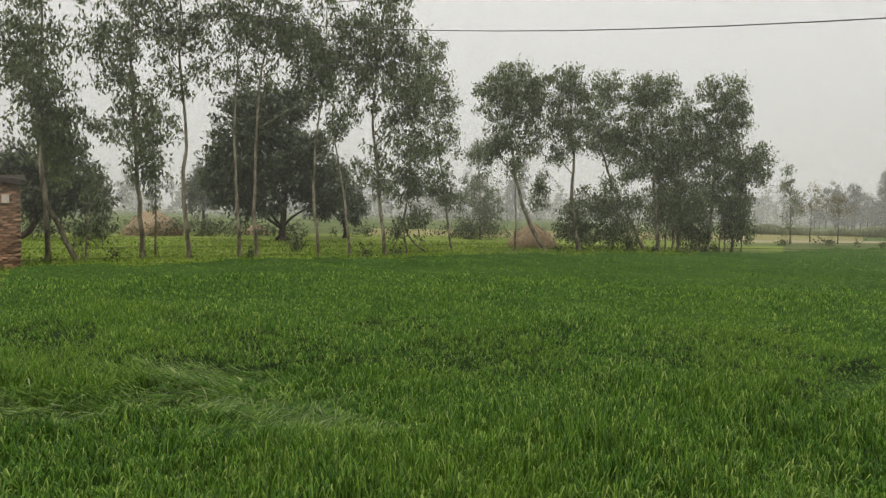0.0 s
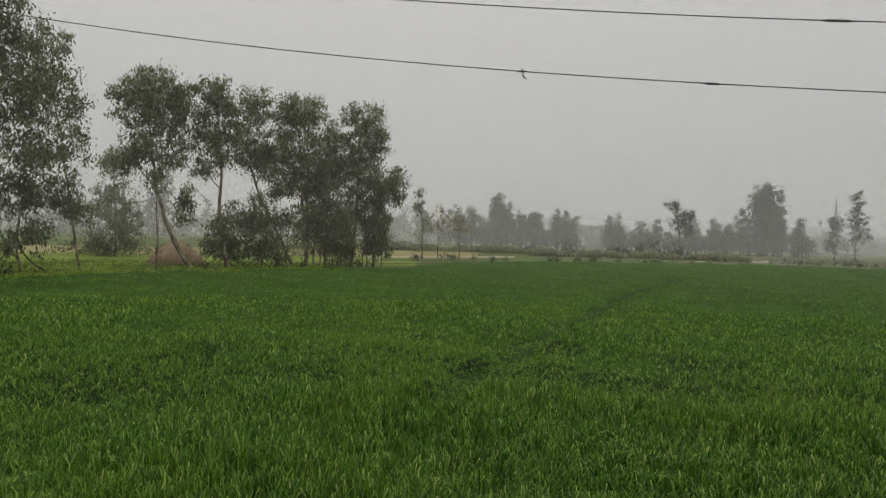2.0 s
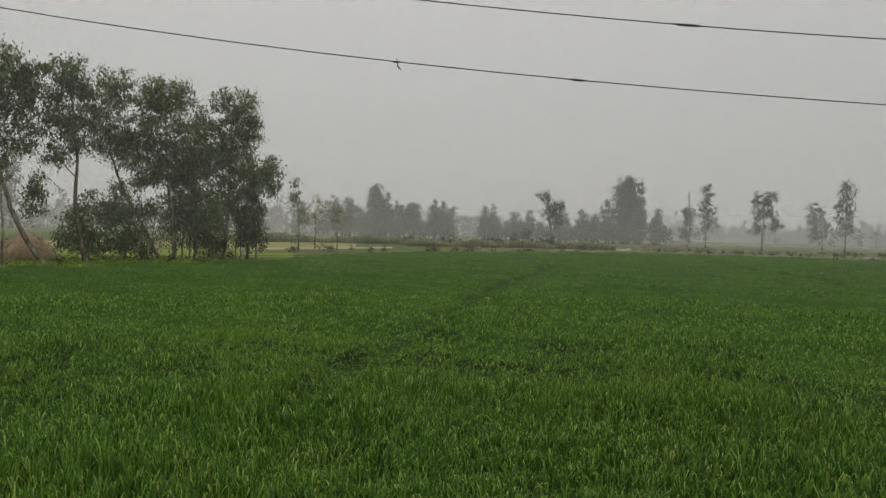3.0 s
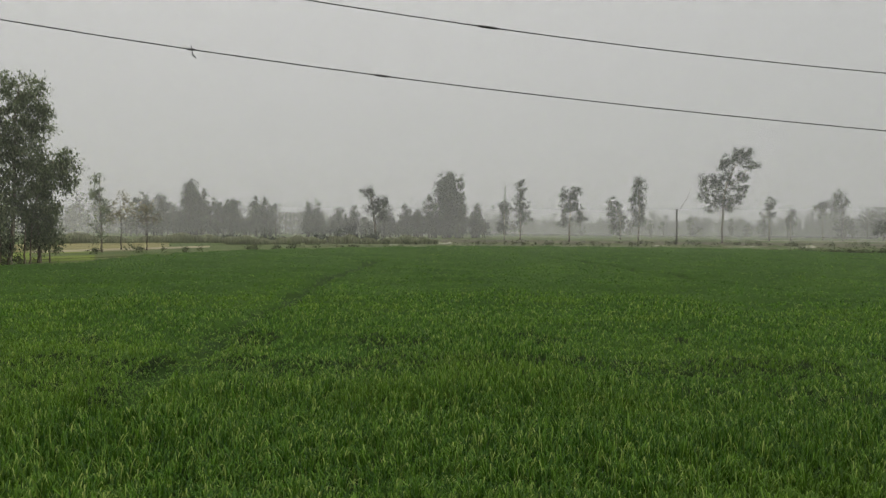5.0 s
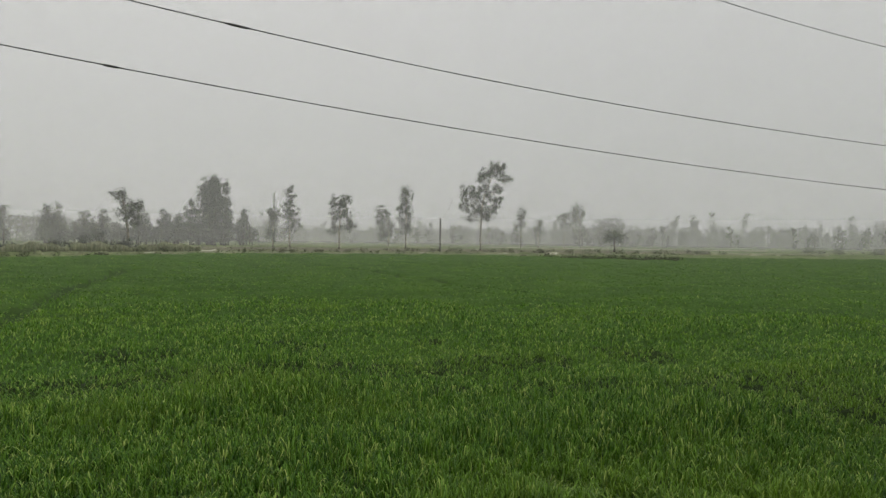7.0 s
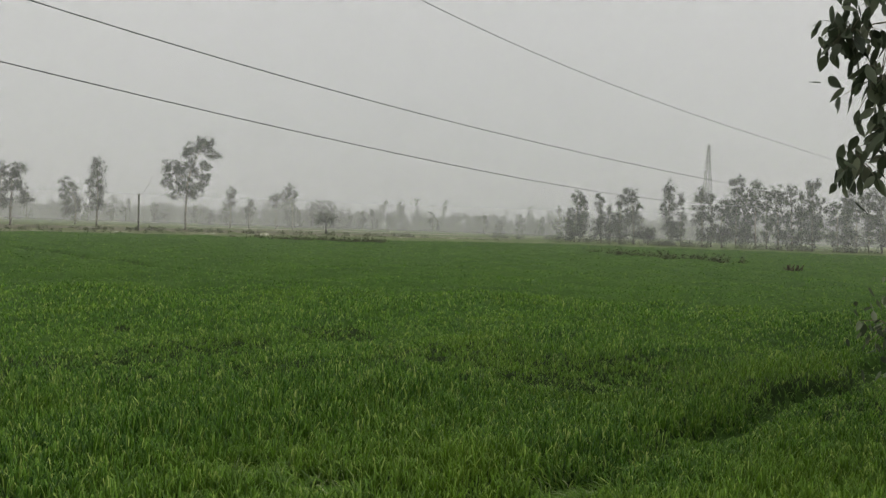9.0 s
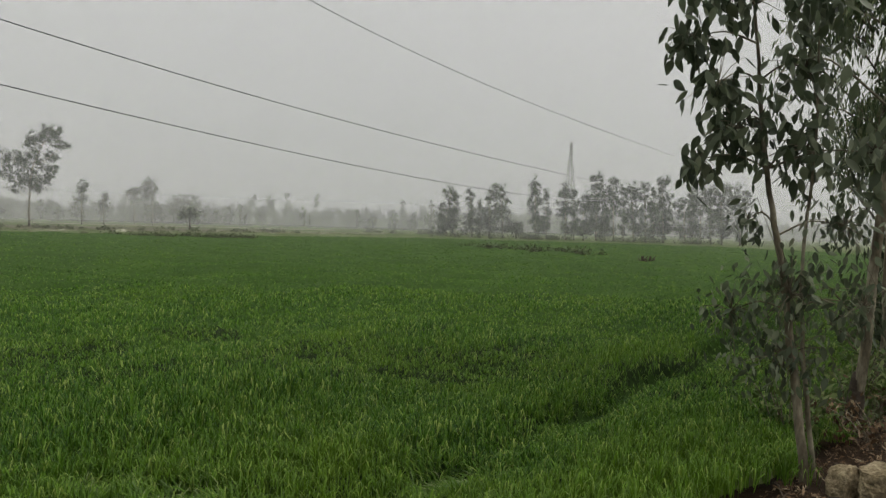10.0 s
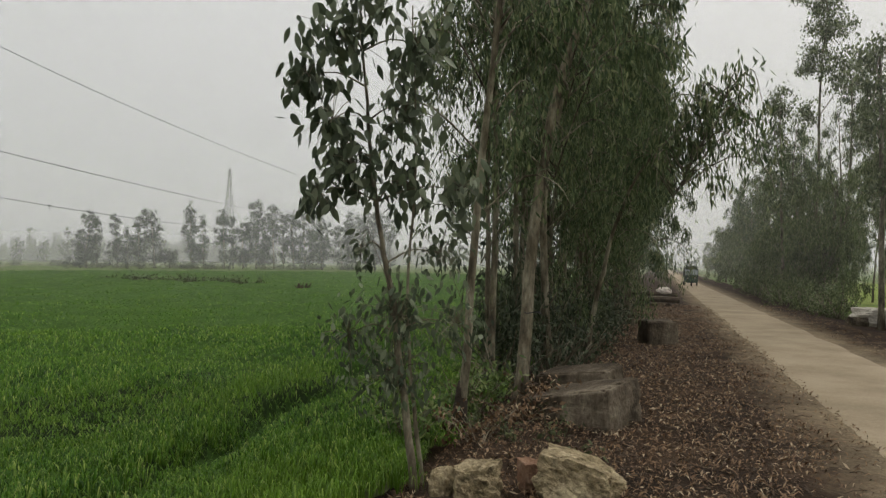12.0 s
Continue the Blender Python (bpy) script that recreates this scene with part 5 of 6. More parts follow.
def tall_grass(name, a, b, deep, height, n, seed, label, mat):
    """A band of tall upright grass between two places, deep metres across."""
    r_ = np.random.default_rng(seed)
    a, b = Vector(a), Vector(b)
    back = ((a + b) / 2).normalized() * deep
    k, q = r_.uniform(0, 1, n), r_.uniform(0, 1, n)
    h = height * (0.75 + 0.2 * np.sin(11 * k) + 0.12 * np.sin(37 * k + 1)) * r_.uniform(0.7, 1.1, n)
    x, y = a.x + (b.x - a.x) * k + back.x * q, a.y + (b.y - a.y) * k + back.y * q
    way, lean, w = r_.uniform(0, 6.28, n), r_.uniform(0.05, 0.45, n), r_.uniform(0.03, 0.07, n)
    side = np.stack([np.cos(way + 1.57) * w, np.sin(way + 1.57) * w, 0 * w], 1)
    foot = np.stack([x, y, 0 * x], 1)
    mid = foot + np.stack([np.cos(way) * lean * 0.3, np.sin(way) * lean * 0.3, h * 0.65], 1)
    tip = foot + np.stack([np.cos(way) * lean, np.sin(way) * lean, h], 1)
    v = np.stack([foot, mid + side, tip, mid - side], 1).reshape(-1, 3)
    tagged(new(name, mesh_arrays(name, v, np.arange(4 * n).reshape(-1, 4), 4, mat)), label, "grass", kind="stuff")


tall_grass("tall_grass", polar(-22, 100), polar(-36, 106), 8, 1.35, 9000, 91, "band of tall pale grass beyond the stubble", M_TALL)
tall_grass("tall_grass", polar(-35, 92), polar(-43, 98), 8, 1.2, 5000, 92, "tangled yellow-green tall grass before the woods", M_TALL)
tall_grass("tall_grass", polar(-43, 98), polar(-52, 104), 5, 1.3, 4000, 93, "low rank grass at the foot of the woods", M_TALL)


def earth_bank(a, b, wide, height, seed, label):
    """A broken bank of pale dry earth and clods."""
    verts, faces, n = [], [], 150
    a, b = Vector(a), Vector(b)
    side = Vector((-(b - a).y, (b - a).x, 0)).normalized()
    for i in range(n + 1):
        p = a.lerp(b, i / n) + side * noise.noise((i * 0.07, seed, 0)) * 2.0
        h = height * max(0.02, 0.45 + 1.1 * noise.noise((i * 0.21, seed, 3)) + 0.5 * noise.noise((i * 0.9, seed, 7)))
        for u, z in ((-0.5, -0.02), (-0.32, 0.55), (-0.05, 1.0), (0.2, 0.8), (0.5, -0.02)):
            w = 1 + 0.4 * noise.noise((i * 0.7, u * 5, seed))
            verts.append(tuple(p + side * u * wide * w + Vector((0, 0, z * h))))
        if i:
            q = 5 * i
            faces += [(q - 5 + k, q - 4 + k, q + 1 + k, q + k) for k in range(4)]
    tagged(new("earth_bank", mesh_of("earth_bank", verts, faces, M_RUBBLE)), label, "bank", kind="structure")


earth_bank(polar(-40, 84), polar(-60, 93), 1.6, 0.4, 3, "broken pale earth bank at the wheat's far edge")
earth_bank(polar(-58, 94), polar(-79, 92), 1.4, 0.35, 5, "broken pale earth bank at the wheat's far edge")
earth_bank(polar(-50, 110), polar(-84, 116), 2.0, 0.4, 7, "low bank of pale clods and weeds")
earth_bank(polar(-84, 128), polar(-100, 140), 2.2, 0.5, 9, "low bank of pale clods and weeds")


def tufted_crop(a0, a1, n, seed, label):
    """Low broad tufts of a young crop over the plot behind the trees."""
    r_ = np.random.default_rng(seed)
    a = np.radians(r_.uniform(min(a0, a1), max(a0, a1), n))
    lo = np.interp(np.degrees(a), EDGE_AZ, EDGE_R) + 0.3
    r = lo + (47 - lo) * r_.uniform(0, 1, n) ** 1.3
    rows = np.round(r / 0.55) * 0.55 + r_.normal(0, 0.1, n)
    r = np.where(r_.uniform(0, 1, n) < 0.6, rows, r)
    q = np.stack([-np.sin(a) * r, np.cos(a) * r, r_.uniform(0.04, 0.16, n)], 1)
    lv, lf = leaf_arrays(q, 0.15, 0.06, r_, -0.05)
    tagged(new("young_crop", mesh_arrays("young_crop", lv, lf, 4, M_CROP)), label, "crop", kind="stuff")


tufted_crop(44, -20, 26000, 81, "bright green young crop in rows behind the trees")


def brush_heap(place, seed):
    rng = np.random.default_rng(seed)
    t = thing("brush_heap", place, "small heap of dark dry sticks in the wheat", "brush heap")
    for i in range(30):
        v, f = [], []
        x = rng.uniform(-0.75, 0.75)
        p = Vector((x, rng.uniform(-0.15, 0.15), 0.0))
        q = p + Vector((rng.normal() * 0.3, rng.normal() * 0.15, rng.uniform(0.42, 0.68)))
        tube(v, f, [p, (p + q) / 2 + Vector((rng.normal() * 0.05, 0, 0)), q], [0.04, 0.035, 0.02], 5)
        part("stick", mesh_of("stick", v, f, M_LOG), t)


brush_heap((38.6, -23.1, 0.0), 8)

def field_ridge(name, a, b, label):
    """A low earth ridge between two plots."""
    verts, faces, n = [], [], 60
    a, b = Vector(a), Vector(b)
    side = Vector((-(b - a).y, (b - a).x, 0)).normalized()
    for i in range(n + 1):
        p = a.lerp(b, i / n) + side * noise.noise((i * 0.13, a.x, 0)) * 0.5
        h = 0.07 + 0.06 * noise.noise((i * 0.6, a.y, 3))
        for u, z in ((-0.2, 0), (-0.07, h), (0.06, h * 0.95), (0.2, 0)):
            verts.append(tuple(p + side * u + Vector((0, 0, z + 0.01))))
        if i:
            q = 4 * i
            faces += [(q - 4 + k, q - 3 + k, q + 1 + k, q + k) for k in range(3)]
    tagged(new(name, mesh_of(name, verts, faces, M_RIDGE)), label, "ridge", kind="structure")


field_ridge("ridge_1", polar(45, 29.5), polar(0, 37), "dark low earth ridge between green plots")
field_ridge("ridge_2", polar(45, 38), polar(-3, 46), "dark low earth ridge between green plots")
field_ridge("ridge_3", polar(-3, 42), polar(-34, 62), "dark low earth ridge along the field's edge")

# ---- stones and blocks on the verge ----
def rock(name, place, size, turn, mat, label, category, seed, rough=0.12, cut=0.78, tilt=(0, 0)):
    """A broken stone: a box cut down at its corners and roughened."""
    rng = np.random.default_rng(seed)
    bm = bmesh.new()
    bmesh.ops.create_cube(bm, size=2)
    bmesh.ops.subdivide_edges(bm, edges=bm.edges[:], cuts=17, use_grid_fill=True)
    planes = []
    for _ in range(9):
        d = Vector(rng.normal(0, 1, 3)).normalized()
        planes.append((d, cut * (abs(d.x) + abs(d.y) + abs(d.z)) * rng.uniform(0.85, 1.1)))
    off = Vector(rng.uniform(0, 50, 3))
    for q in bm.verts:
        for d, far in planes:
            k = q.co.dot(d)
            if k > far:
                q.co -= d * (k - far)
        w = noise.fractal(q.co * 1.6 + off, 1.0, 2.0, 4) * rough + noise.noise(q.co * 5 + off) * rough * 0.4 + noise.noise(q.co * 14 + off) * rough * 0.16
        q.co += q.co.normalized() * w
        q.co = Vector((q.co.x * size[0] / 2, q.co.y * size[1] / 2, (q.co.z + 0.85) * size[2] / 2))
    me = bpy.data.meshes.new(name)
    bm.to_mesh(me)
    bm.free()
    me.materials.append(mat)
    ob = new(name, me)
    ob.location, ob.rotation_euler = place, (radians(tilt[0]), radians(tilt[1]), radians(turn))
    return tagged(ob, label, category)


def split_block(place, turn, size, cut, label, seed):
    """A split stone: flat uneven faces, chipped edges, the top falling away by cut (towards one end, towards the front)."""
    bm = bmesh.new()
    bmesh.ops.create_cube(bm, size=2)
    bmesh.ops.subdivide_edges(bm, edges=bm.edges[:], cuts=23, use_grid_fill=True)
    off = Vector((seed * 7.3, seed * 3.1, 0))
    for q in bm.verts:
        x, y, z = q.co
        on = sum(abs(k) > 0.9 for k in (x, y, z))
        edge = sum(max(0.0, abs(k) - 0.9) * 10 for k in (x, y, z)) if on > 1 else 1.0
        chip = (edge - 1) * (0.05 + 0.09 * max(0.0, noise.noise(q.co * 2.2 + off)))
        dent = noise.fractal(q.co * 1.3 + off, 1.0, 2.0, 4) * 0.045 + noise.noise(q.co * 7 + off) * 0.012
        c = q.co * (1 - chip - 0.5 * dent) - Vector((x, y, z)).normalized() * dent * 0.5
        t = (c.z + 1) / 2
        c.z -= t * (cut[0] * (1 - c.x) / 2 + cut[1] * (1 - c.y) / 2)
        c.x *= 1 + 0.1 * (1 - t)
        q.co = Vector((c.x * size[0] / 2, c.y * size[1] / 2, (c.z + 0.9) * size[2] / 2))
    me = bpy.data.meshes.new("stone_block")
    bm.to_mesh(me)
    bm.free()
    me.materials.append(M_BLOCK)
    ob = new("stone_block", me)
    ob.location, ob.rotation_euler = place, (0, 0, radians(turn))
    tagged(ob, label, "stone block")


split_block((5.58, -7.46, 0.12), 184, (1.22, 0.8, 0.68), (0.85, 0.25), "large grey-brown split stone block on the leafy verge", 1)
split_block((6.3, -8.4, 0.12), 190, (1.1, 0.55, 0.66), (0.5, 0.2), "rough dark stone slab lying behind the large block", 2)
split_block((9.25, -15.4, 0.16), 234, (0.72, 0.7, 0.66), (0.02, 0.05), "squared stone block beside the lane with one dark side", 3)
rock("rock", (3.72, -5.02, 0.15), (0.66, 0.5, 0.42), 24, M_STONE, "broken yellowish sandstone rock on fallen leaves", "rock", 4, 0.2, 0.7, (6, -5))
rock("rock", (4.27, -4.42, 0.13), (0.42, 0.44, 0.36), -20, M_STONE, "angular pale sandstone rock on fallen leaves", "rock", 5, 0.22, 0.62, (-8, 10))
rock("rock", (4.56, -4.28, 0.15), (0.17, 0.22, 0.28), 10, M_STONE, "small pale stone beside the sapling", "rock", 6, 0.14, 0.75)
rock("rock", (4.2, -4.96, 0.15), (0.2, 0.24, 0.3), 60, M_BRICK, "reddish broken stone beside the yellowish rock", "rock", 7, 0.14, 0.75)
rock("rock", lane(27.0, -7.4, 0.0), (1.9, 1.2, 0.75), 10, M_PALESTONE, "pale whitish boulder beyond the lane", "rock", 8, 0.14, 0.8)
rock("rock", lane(26.2, -6.4, 0.12), (0.5, 0.45, 0.35), 50, M_BLOCK, "brown stone at the lane's far side", "rock", 9, 0.14, 0.8)


def log_pile(place, turn):
    t = thing("log_pile", place, "dark old logs stacked on two blocks beside the lane", "log pile", turn=turn)
    rng = np.random.default_rng(4)
    for i, (y, z) in enumerate(((-0.3, 0.35), (0.0, 0.36), (0.3, 0.35), (-0.15, 0.55))):
        v, f = [], []
        tube(v, f, [(-0.75 + rng.normal() * 0.12, y, z), (0, y + 0.03, z + 0.02), (0.75 + rng.normal() * 0.15, y, z)], [0.14, 0.13, 0.11], 8)
        part("log", mesh_of("log", v, f, M_LOG), t)
    for x in (-0.45, 0.45):
        v, f = [], []
        tube(v, f, [(x, -0.5, 0.1), (x, 0.5, 0.1)], [0.12, 0.12], 6)
        part("support", mesh_of("support", v, f, M_LOG), t)


log_pile(lane(33.4, -0.1, 0.16), radians(25))


def sack(place):
    bm = bmesh.new()
    bmesh.ops.create_uvsphere(bm, u_segments=18, v_segments=10, radius=1)
    for q in bm.verts:
        s = 1 + noise.noise(q.co * 2.5) * 0.15
        q.co = Vector((q.co.x * 0.38 * s, q.co.y * 0.27 * s, max(q.co.z, -0.6) * 0.21 * s))
    me = bpy.data.meshes.new("sack")
    bm.to_mesh(me)
    bm.free()
    me.materials.append(M_SACK)
    ob = new("sack", me)
    ob.location = place
    tagged(ob, "white woven sack lying on dark logs", "sack")


sack(lane(33.6, -0.35, 0.16 + 0.7))

# ---- the three-wheeler ----
def three_wheeler(place, turn):
    t = thing("auto_rickshaw", place, "dark green three-wheeled auto-rickshaw with black canopy on the lane", "auto-rickshaw", turn=turn)

    def box(name, mat, c, size, taper=1.0, bevel=0.05, parent=t, label=""):
        bm = bmesh.new()
        bmesh.ops.create_cube(bm, size=1)
        for q in bm.verts:
            k = taper if q.co.z > 0 else 1
            q.co = Vector((c[0] + q.co.x * size[0] * k, c[1] + q.co.y * size[1] * k, c[2] + q.co.z * size[2]))
        bmesh.ops.bevel(bm, geom=bm.edges[:], offset=bevel, segments=2, affect="EDGES")
        me = bpy.data.meshes.new(name)
        bm.to_mesh(me)
        bm.free()
        me.materials.append(mat)
        return part(name, me, parent, label)

    box("body", M_GREENPAINT, (0, 0.35, 0.62), (1.15, 1.9, 0.62), 0.97)
    box("cowl", M_GREENPAINT, (0, -0.85, 0.62), (0.95, 0.55, 0.66), 0.9, 0.12, t, "dark green front cowl")
    box("canopy", M_BLACK, (0, 0.3, 1.62), (1.16, 2.3, 0.3), 0.88, 0.1, t, "black canvas canopy")
    box("windscreen", M_GLASS, (0, -0.83, 1.22), (1.08, 0.04, 0.46), 0.95, 0.015, t, "windscreen with its sky reflection painted pale")
    for x in (-0.58, 0.58):
        for y in (-0.8, 0.2, 1.25):
            v, f = [], []
            tube(v, f, [(x, y, 0.85), (x * 0.97, y, 1.55)], [0.025, 0.025], 6)
            part("post", mesh_of("post", v, f, M_BLACK), t)
    box("rear_panel", M_BLACK, (0, 1.28, 1.15), (1.2, 0.05, 0.6), 1, 0.02)
    for x in (-0.3, 0.3):
        v, f = [], []
        tube(v, f, [(x, -1.12, 0.72), (x, -1.17, 0.72)], [0.09, 0.08], 12)
        part("headlight", mesh_of("headlight", v, f, M_CHROME), t)
    for x, y in ((0, -0.95), (-0.55, 0.85), (0.55, 0.85)):
        v, f = [], []
        tube(v, f, [(x - 0.06, y, 0.22), (x - 0.05, y, 0.22), (x + 0.05, y, 0.22), (x + 0.06, y, 0.22)], [0.17, 0.22, 0.22, 0.17], 18)
        w = part("wheel", mesh_of("wheel", v, f, M_RUBBER), t)
        v, f = [], []
        tube(v, f, [(x - 0.07, y, 0.22), (x + 0.07, y, 0.22)], [0.1, 0.1], 12)
        part("rim", mesh_of("rim", v, f, M_STEEL), w)


three_wheeler(lane(66.0, -2.95, 0.215), math.atan2(RD.y, RD.x) - math.pi / 2)

# ---- trees along the lane ----
def lane_tree(seed, height, low, width, leaves, r, label, stems=1, leaf=0.13, lean=(0, 0), straight=0.0, leafmat=M_LEAFNEAR):
    """A eucalyptus of the roadside row, its foot at the origin: thin stems, weeping twigs from low on the trunk to the top."""
    rng = np.random.default_rng(seed)
    t = thing("roadside_tree", (0, 0, 0), label, "tree", "roadside trees")
    tufts = []
    for j in range(stems):
        v, f = [], []
        foot = Vector((rng.normal() * 0.25, rng.normal() * 0.25, 0)) if j else Vector((0, 0, 0))
        top = foot + Vector((rng.normal() * 0.5 + lean[0], rng.normal() * 0.5 + lean[1], height * (1 - 0.15 * j)))
        line = curve_points([foot, foot.lerp(top, 0.35) + Vector((rng.normal(), rng.normal(), 0)) * 0.15 - Vector((*lean, 0)) * 0.25 * (1 - straight), foot.lerp(top, 0.7) + Vector((rng.normal(), rng.normal(), 0)) * 0.2 - Vector((*lean, 0)) * 0.3 * (1 - straight), top], 6, 0.012, rng)
        rj = r * (1 - 0.25 * j)
        tube(v, f, line, [max(rj * (1 - 0.88 * i / (len(line) - 1)), 0.01) * (1.3 if i == 0 else 1) for i in range(len(line))], 9)
        part("trunk", mesh_of("trunk", v, f, M_BARK, True), t)
        v, f = [], []
        for _ in range(int(46 / stems) + 8):
            k = rng.uniform(0, 1) ** 0.85
            p = foot.lerp(top, low / height + (0.97 - low / height) * k)
            a = rng.uniform(0, 2 * math.pi)
            reach = width * rng.uniform(0.45, 1.1) * (1.15 - 0.75 * k)
            tip = p + Vector((math.cos(a) * reach, math.sin(a) * reach, reach * rng.uniform(0.1, 0.9)))
            bend = p.lerp(tip, 0.6) + Vector((0, 0, 0.25 * reach))
            droop = tip + Vector((math.cos(a) * 0.15, math.sin(a) * 0.15, -rng.uniform(0.2, 0.7)))
            tw = curve_points([p, bend, tip, droop], 3)
            tube(v, f, tw, np.linspace(0.016, 0.004, len(tw)), 3)
            for q in tw[2:]:
                tufts.append(np.array(q))
        tagged(part("branching", mesh_of("branching", v, f, M_BARK, True), t), kind="stuff")
    tufts = np.array(tufts)
    tufts = tufts[rng.uniform(0, 1, len(tufts)) < 0.5]
    tight = rng.uniform(0.5, 1.25, len(tufts))
    k = rng.integers(0, len(tufts), leaves)
    q = tufts[k] + rng.normal(0, 1, (leaves, 3)) * np.array((0.115, 0.115, 0.19)) * tight[k][:, None]
    lv, lf = leaf_arrays(q, leaf, leaf * 0.21, rng, 0.74)
    part("crown", mesh_arrays("crown", lv, lf, 4, leafmat), t)
    return t


def put(t, s, u, turn=0.0, z=0.12):
    p = lane(s, u, z)
    t.matrix_basis = Matrix.Translation(p) @ Matrix.Rotation(turn, 4, "Z")
    return t


near_a = put(lane_tree(41, 10.5, 2.3, 1.1, 6000, 0.056, "tall roadside eucalyptus with weeping narrow leaves", lean=(-0.42, -0.46), straight=1.0), 7.75, 2.16)
near_b = put(lane_tree(42, 11.5, 2.6, 1.3, 11000, 0.1, "tall roadside eucalyptus with leaning pale trunk", lean=(-0.95, -1.05), straight=1.0), 9.6, 1.8)
def trunk_details():
    # the burnt foot of one trunk, and a cord tied round the other
    rng_ = np.random.default_rng(5)
    v, f = [], []
    hs = np.linspace(0, 0.62, 9)
    tube(v, f, [(-0.42 * h / 10.5, -0.46 * h / 10.5, h) for h in hs], [0.093 - 0.045 * h + 0.006 * rng_.normal() for h in hs[:-1]] + [0.045], 9)
    part("charred_bark", mesh_of("charred_bark", v, f, M_BARKDARK, True), near_a, "blackened burnt bark at the trunk's foot")
    v, f = [], []
    c = Vector((-0.95 * 1.3 / 11.5, -1.05 * 1.3 / 11.5, 1.3))
    tube(v, f, [c + Vector((math.cos(a) * 0.112, math.sin(a) * 0.112, 0.008 * math.sin(3 * a))) for a in np.linspace(0, 2 * math.pi, 25)], [0.007] * 25, 5)
    part("cord", mesh_of("cord", v, f, M_BLACK, True), near_b, "dark cord tied round the trunk")


trunk_details()
near_c = put(lane_tree(43, 10.0, 1.9, 1.15, 12000, 0.065, "roadside eucalyptus growing in a clump of stems", 2), 10.6, 2.45)
near_d = put(lane_tree(44, 11.0, 0.5, 1.7, 15000, 0.1, "dense leafy roadside eucalyptus with foliage to the ground", 3), 13.4, 2.1)
near_e = put(lane_tree(45, 9.0, 0.9, 1.9, 16000, 0.09, "leafy roadside eucalyptus overhanging the verge", 2, lean=(-0.4, -0.5)), 16.0, 1.7)
base_f = put(lane_tree(46, 12.0, 1.7, 2.2, 12000, 0.12, "tall leafy roadside eucalyptus with weeping branches", 2, 0.17), 19.0, 1.6)
over = put(lane_tree(48, 8.6, 4.4, 1.5, 9000, 0.08, "roadside eucalyptus leaning over the verge with weeping twigs", 1, 0.17, lean=(-1.1, -0.7)), 11.9, 1.7)
far_row = put(lane_tree(50, 11.0, 1.0, 2.1, 5200, 0.1, "tall leafy roadside eucalyptus standing far along the lane", 2, 0.26), 40.0, 1.9)
rng = np.random.default_rng(77)
for s in (12.2,):
    put(copy_thing(near_c, Matrix()), s, 2.3 + rng.normal() * 0.1, rng.uniform(0, 6))
for i, s in enumerate((14.8, 17.5, 21, 22.5, 25, 27.5, 30, 33, 36, 44, 48, 53, 58, 64, 70, 78, 88)):
    put(copy_thing((near_d, near_e, base_f)[i % 3] if s < 20 else (near_e, base_f)[i % 2] if s < 29 else far_row, Matrix()), s, (1.3 if s < 20 else 1.2 if s < 29 else 1.9) + rng.normal() * 0.25, rng.uniform(0, 6))
for s, u, a in ((20.5, 1.75, 0.2), (30, 1.6, -0.1)):
    put(copy_thing(over, Matrix()), s, u, a)
arch = put(lane_tree(52, 5.2, 3.2, 1.3, 2300, 0.06, "slender roadside eucalyptus arching out over the lane with weeping twigs", 1, 0.19, lean=(-1.95, -1.17)), 13.4, 1.3)
hedge = put(lane_tree(47, 6.2, 0.15, 2.2, 10500, 0.08, "thick leafy tree growing low beyond the lane", 4, 0.22, leafmat=M_LEAFHEDGE), 38.0, -8.0)
crown_r = put(lane_tree(49, 8.0, 3.5, 2.0, 12000, 0.08, "roadside tree beyond the lane with a bare slender trunk", 2, 0.18, leafmat=M_LEAFHEDGE), 26.5, -8.8)
for s, u in ((29.5, -9.2), (44, -12), (22, -11.4)):
    put(copy_thing(crown_r, Matrix()), s, u, rng.uniform(0, 6))
for i, s in enumerate((40.0, 42.0, 45, 47, 49, 51)):
    put(copy_thing(hedge, Matrix()), s, -7.8 + rng.normal() * 0.4 - (0.4 if s < 33 else 0), rng.uniform(0, 6))
hedge_far = put(lane_tree(51, 6.4, 0.15, 2.4, 6000, 0.08, "thick leafy tree growing low far along the lane", 3, 0.3, leafmat=M_LEAFHEDGE), 55.0, -8.0)
for s in (60, 65, 71, 78, 86, 95):
    put(copy_thing(hedge_far, Matrix()), s, -7.8 + rng.normal() * 0.4, rng.uniform(0, 6))
for i, (s, u) in enumerate(((42, -9.5), (48, -8.6), (53, -9.2), (60, -8.2), (68, -9), (76, -8.4), (85, -8.6))):
    put(copy_thing(base_f if s < 45 else far_row, Matrix()), s, u, rng.uniform(0, 6))
rng2 = np.random.default_rng(78)


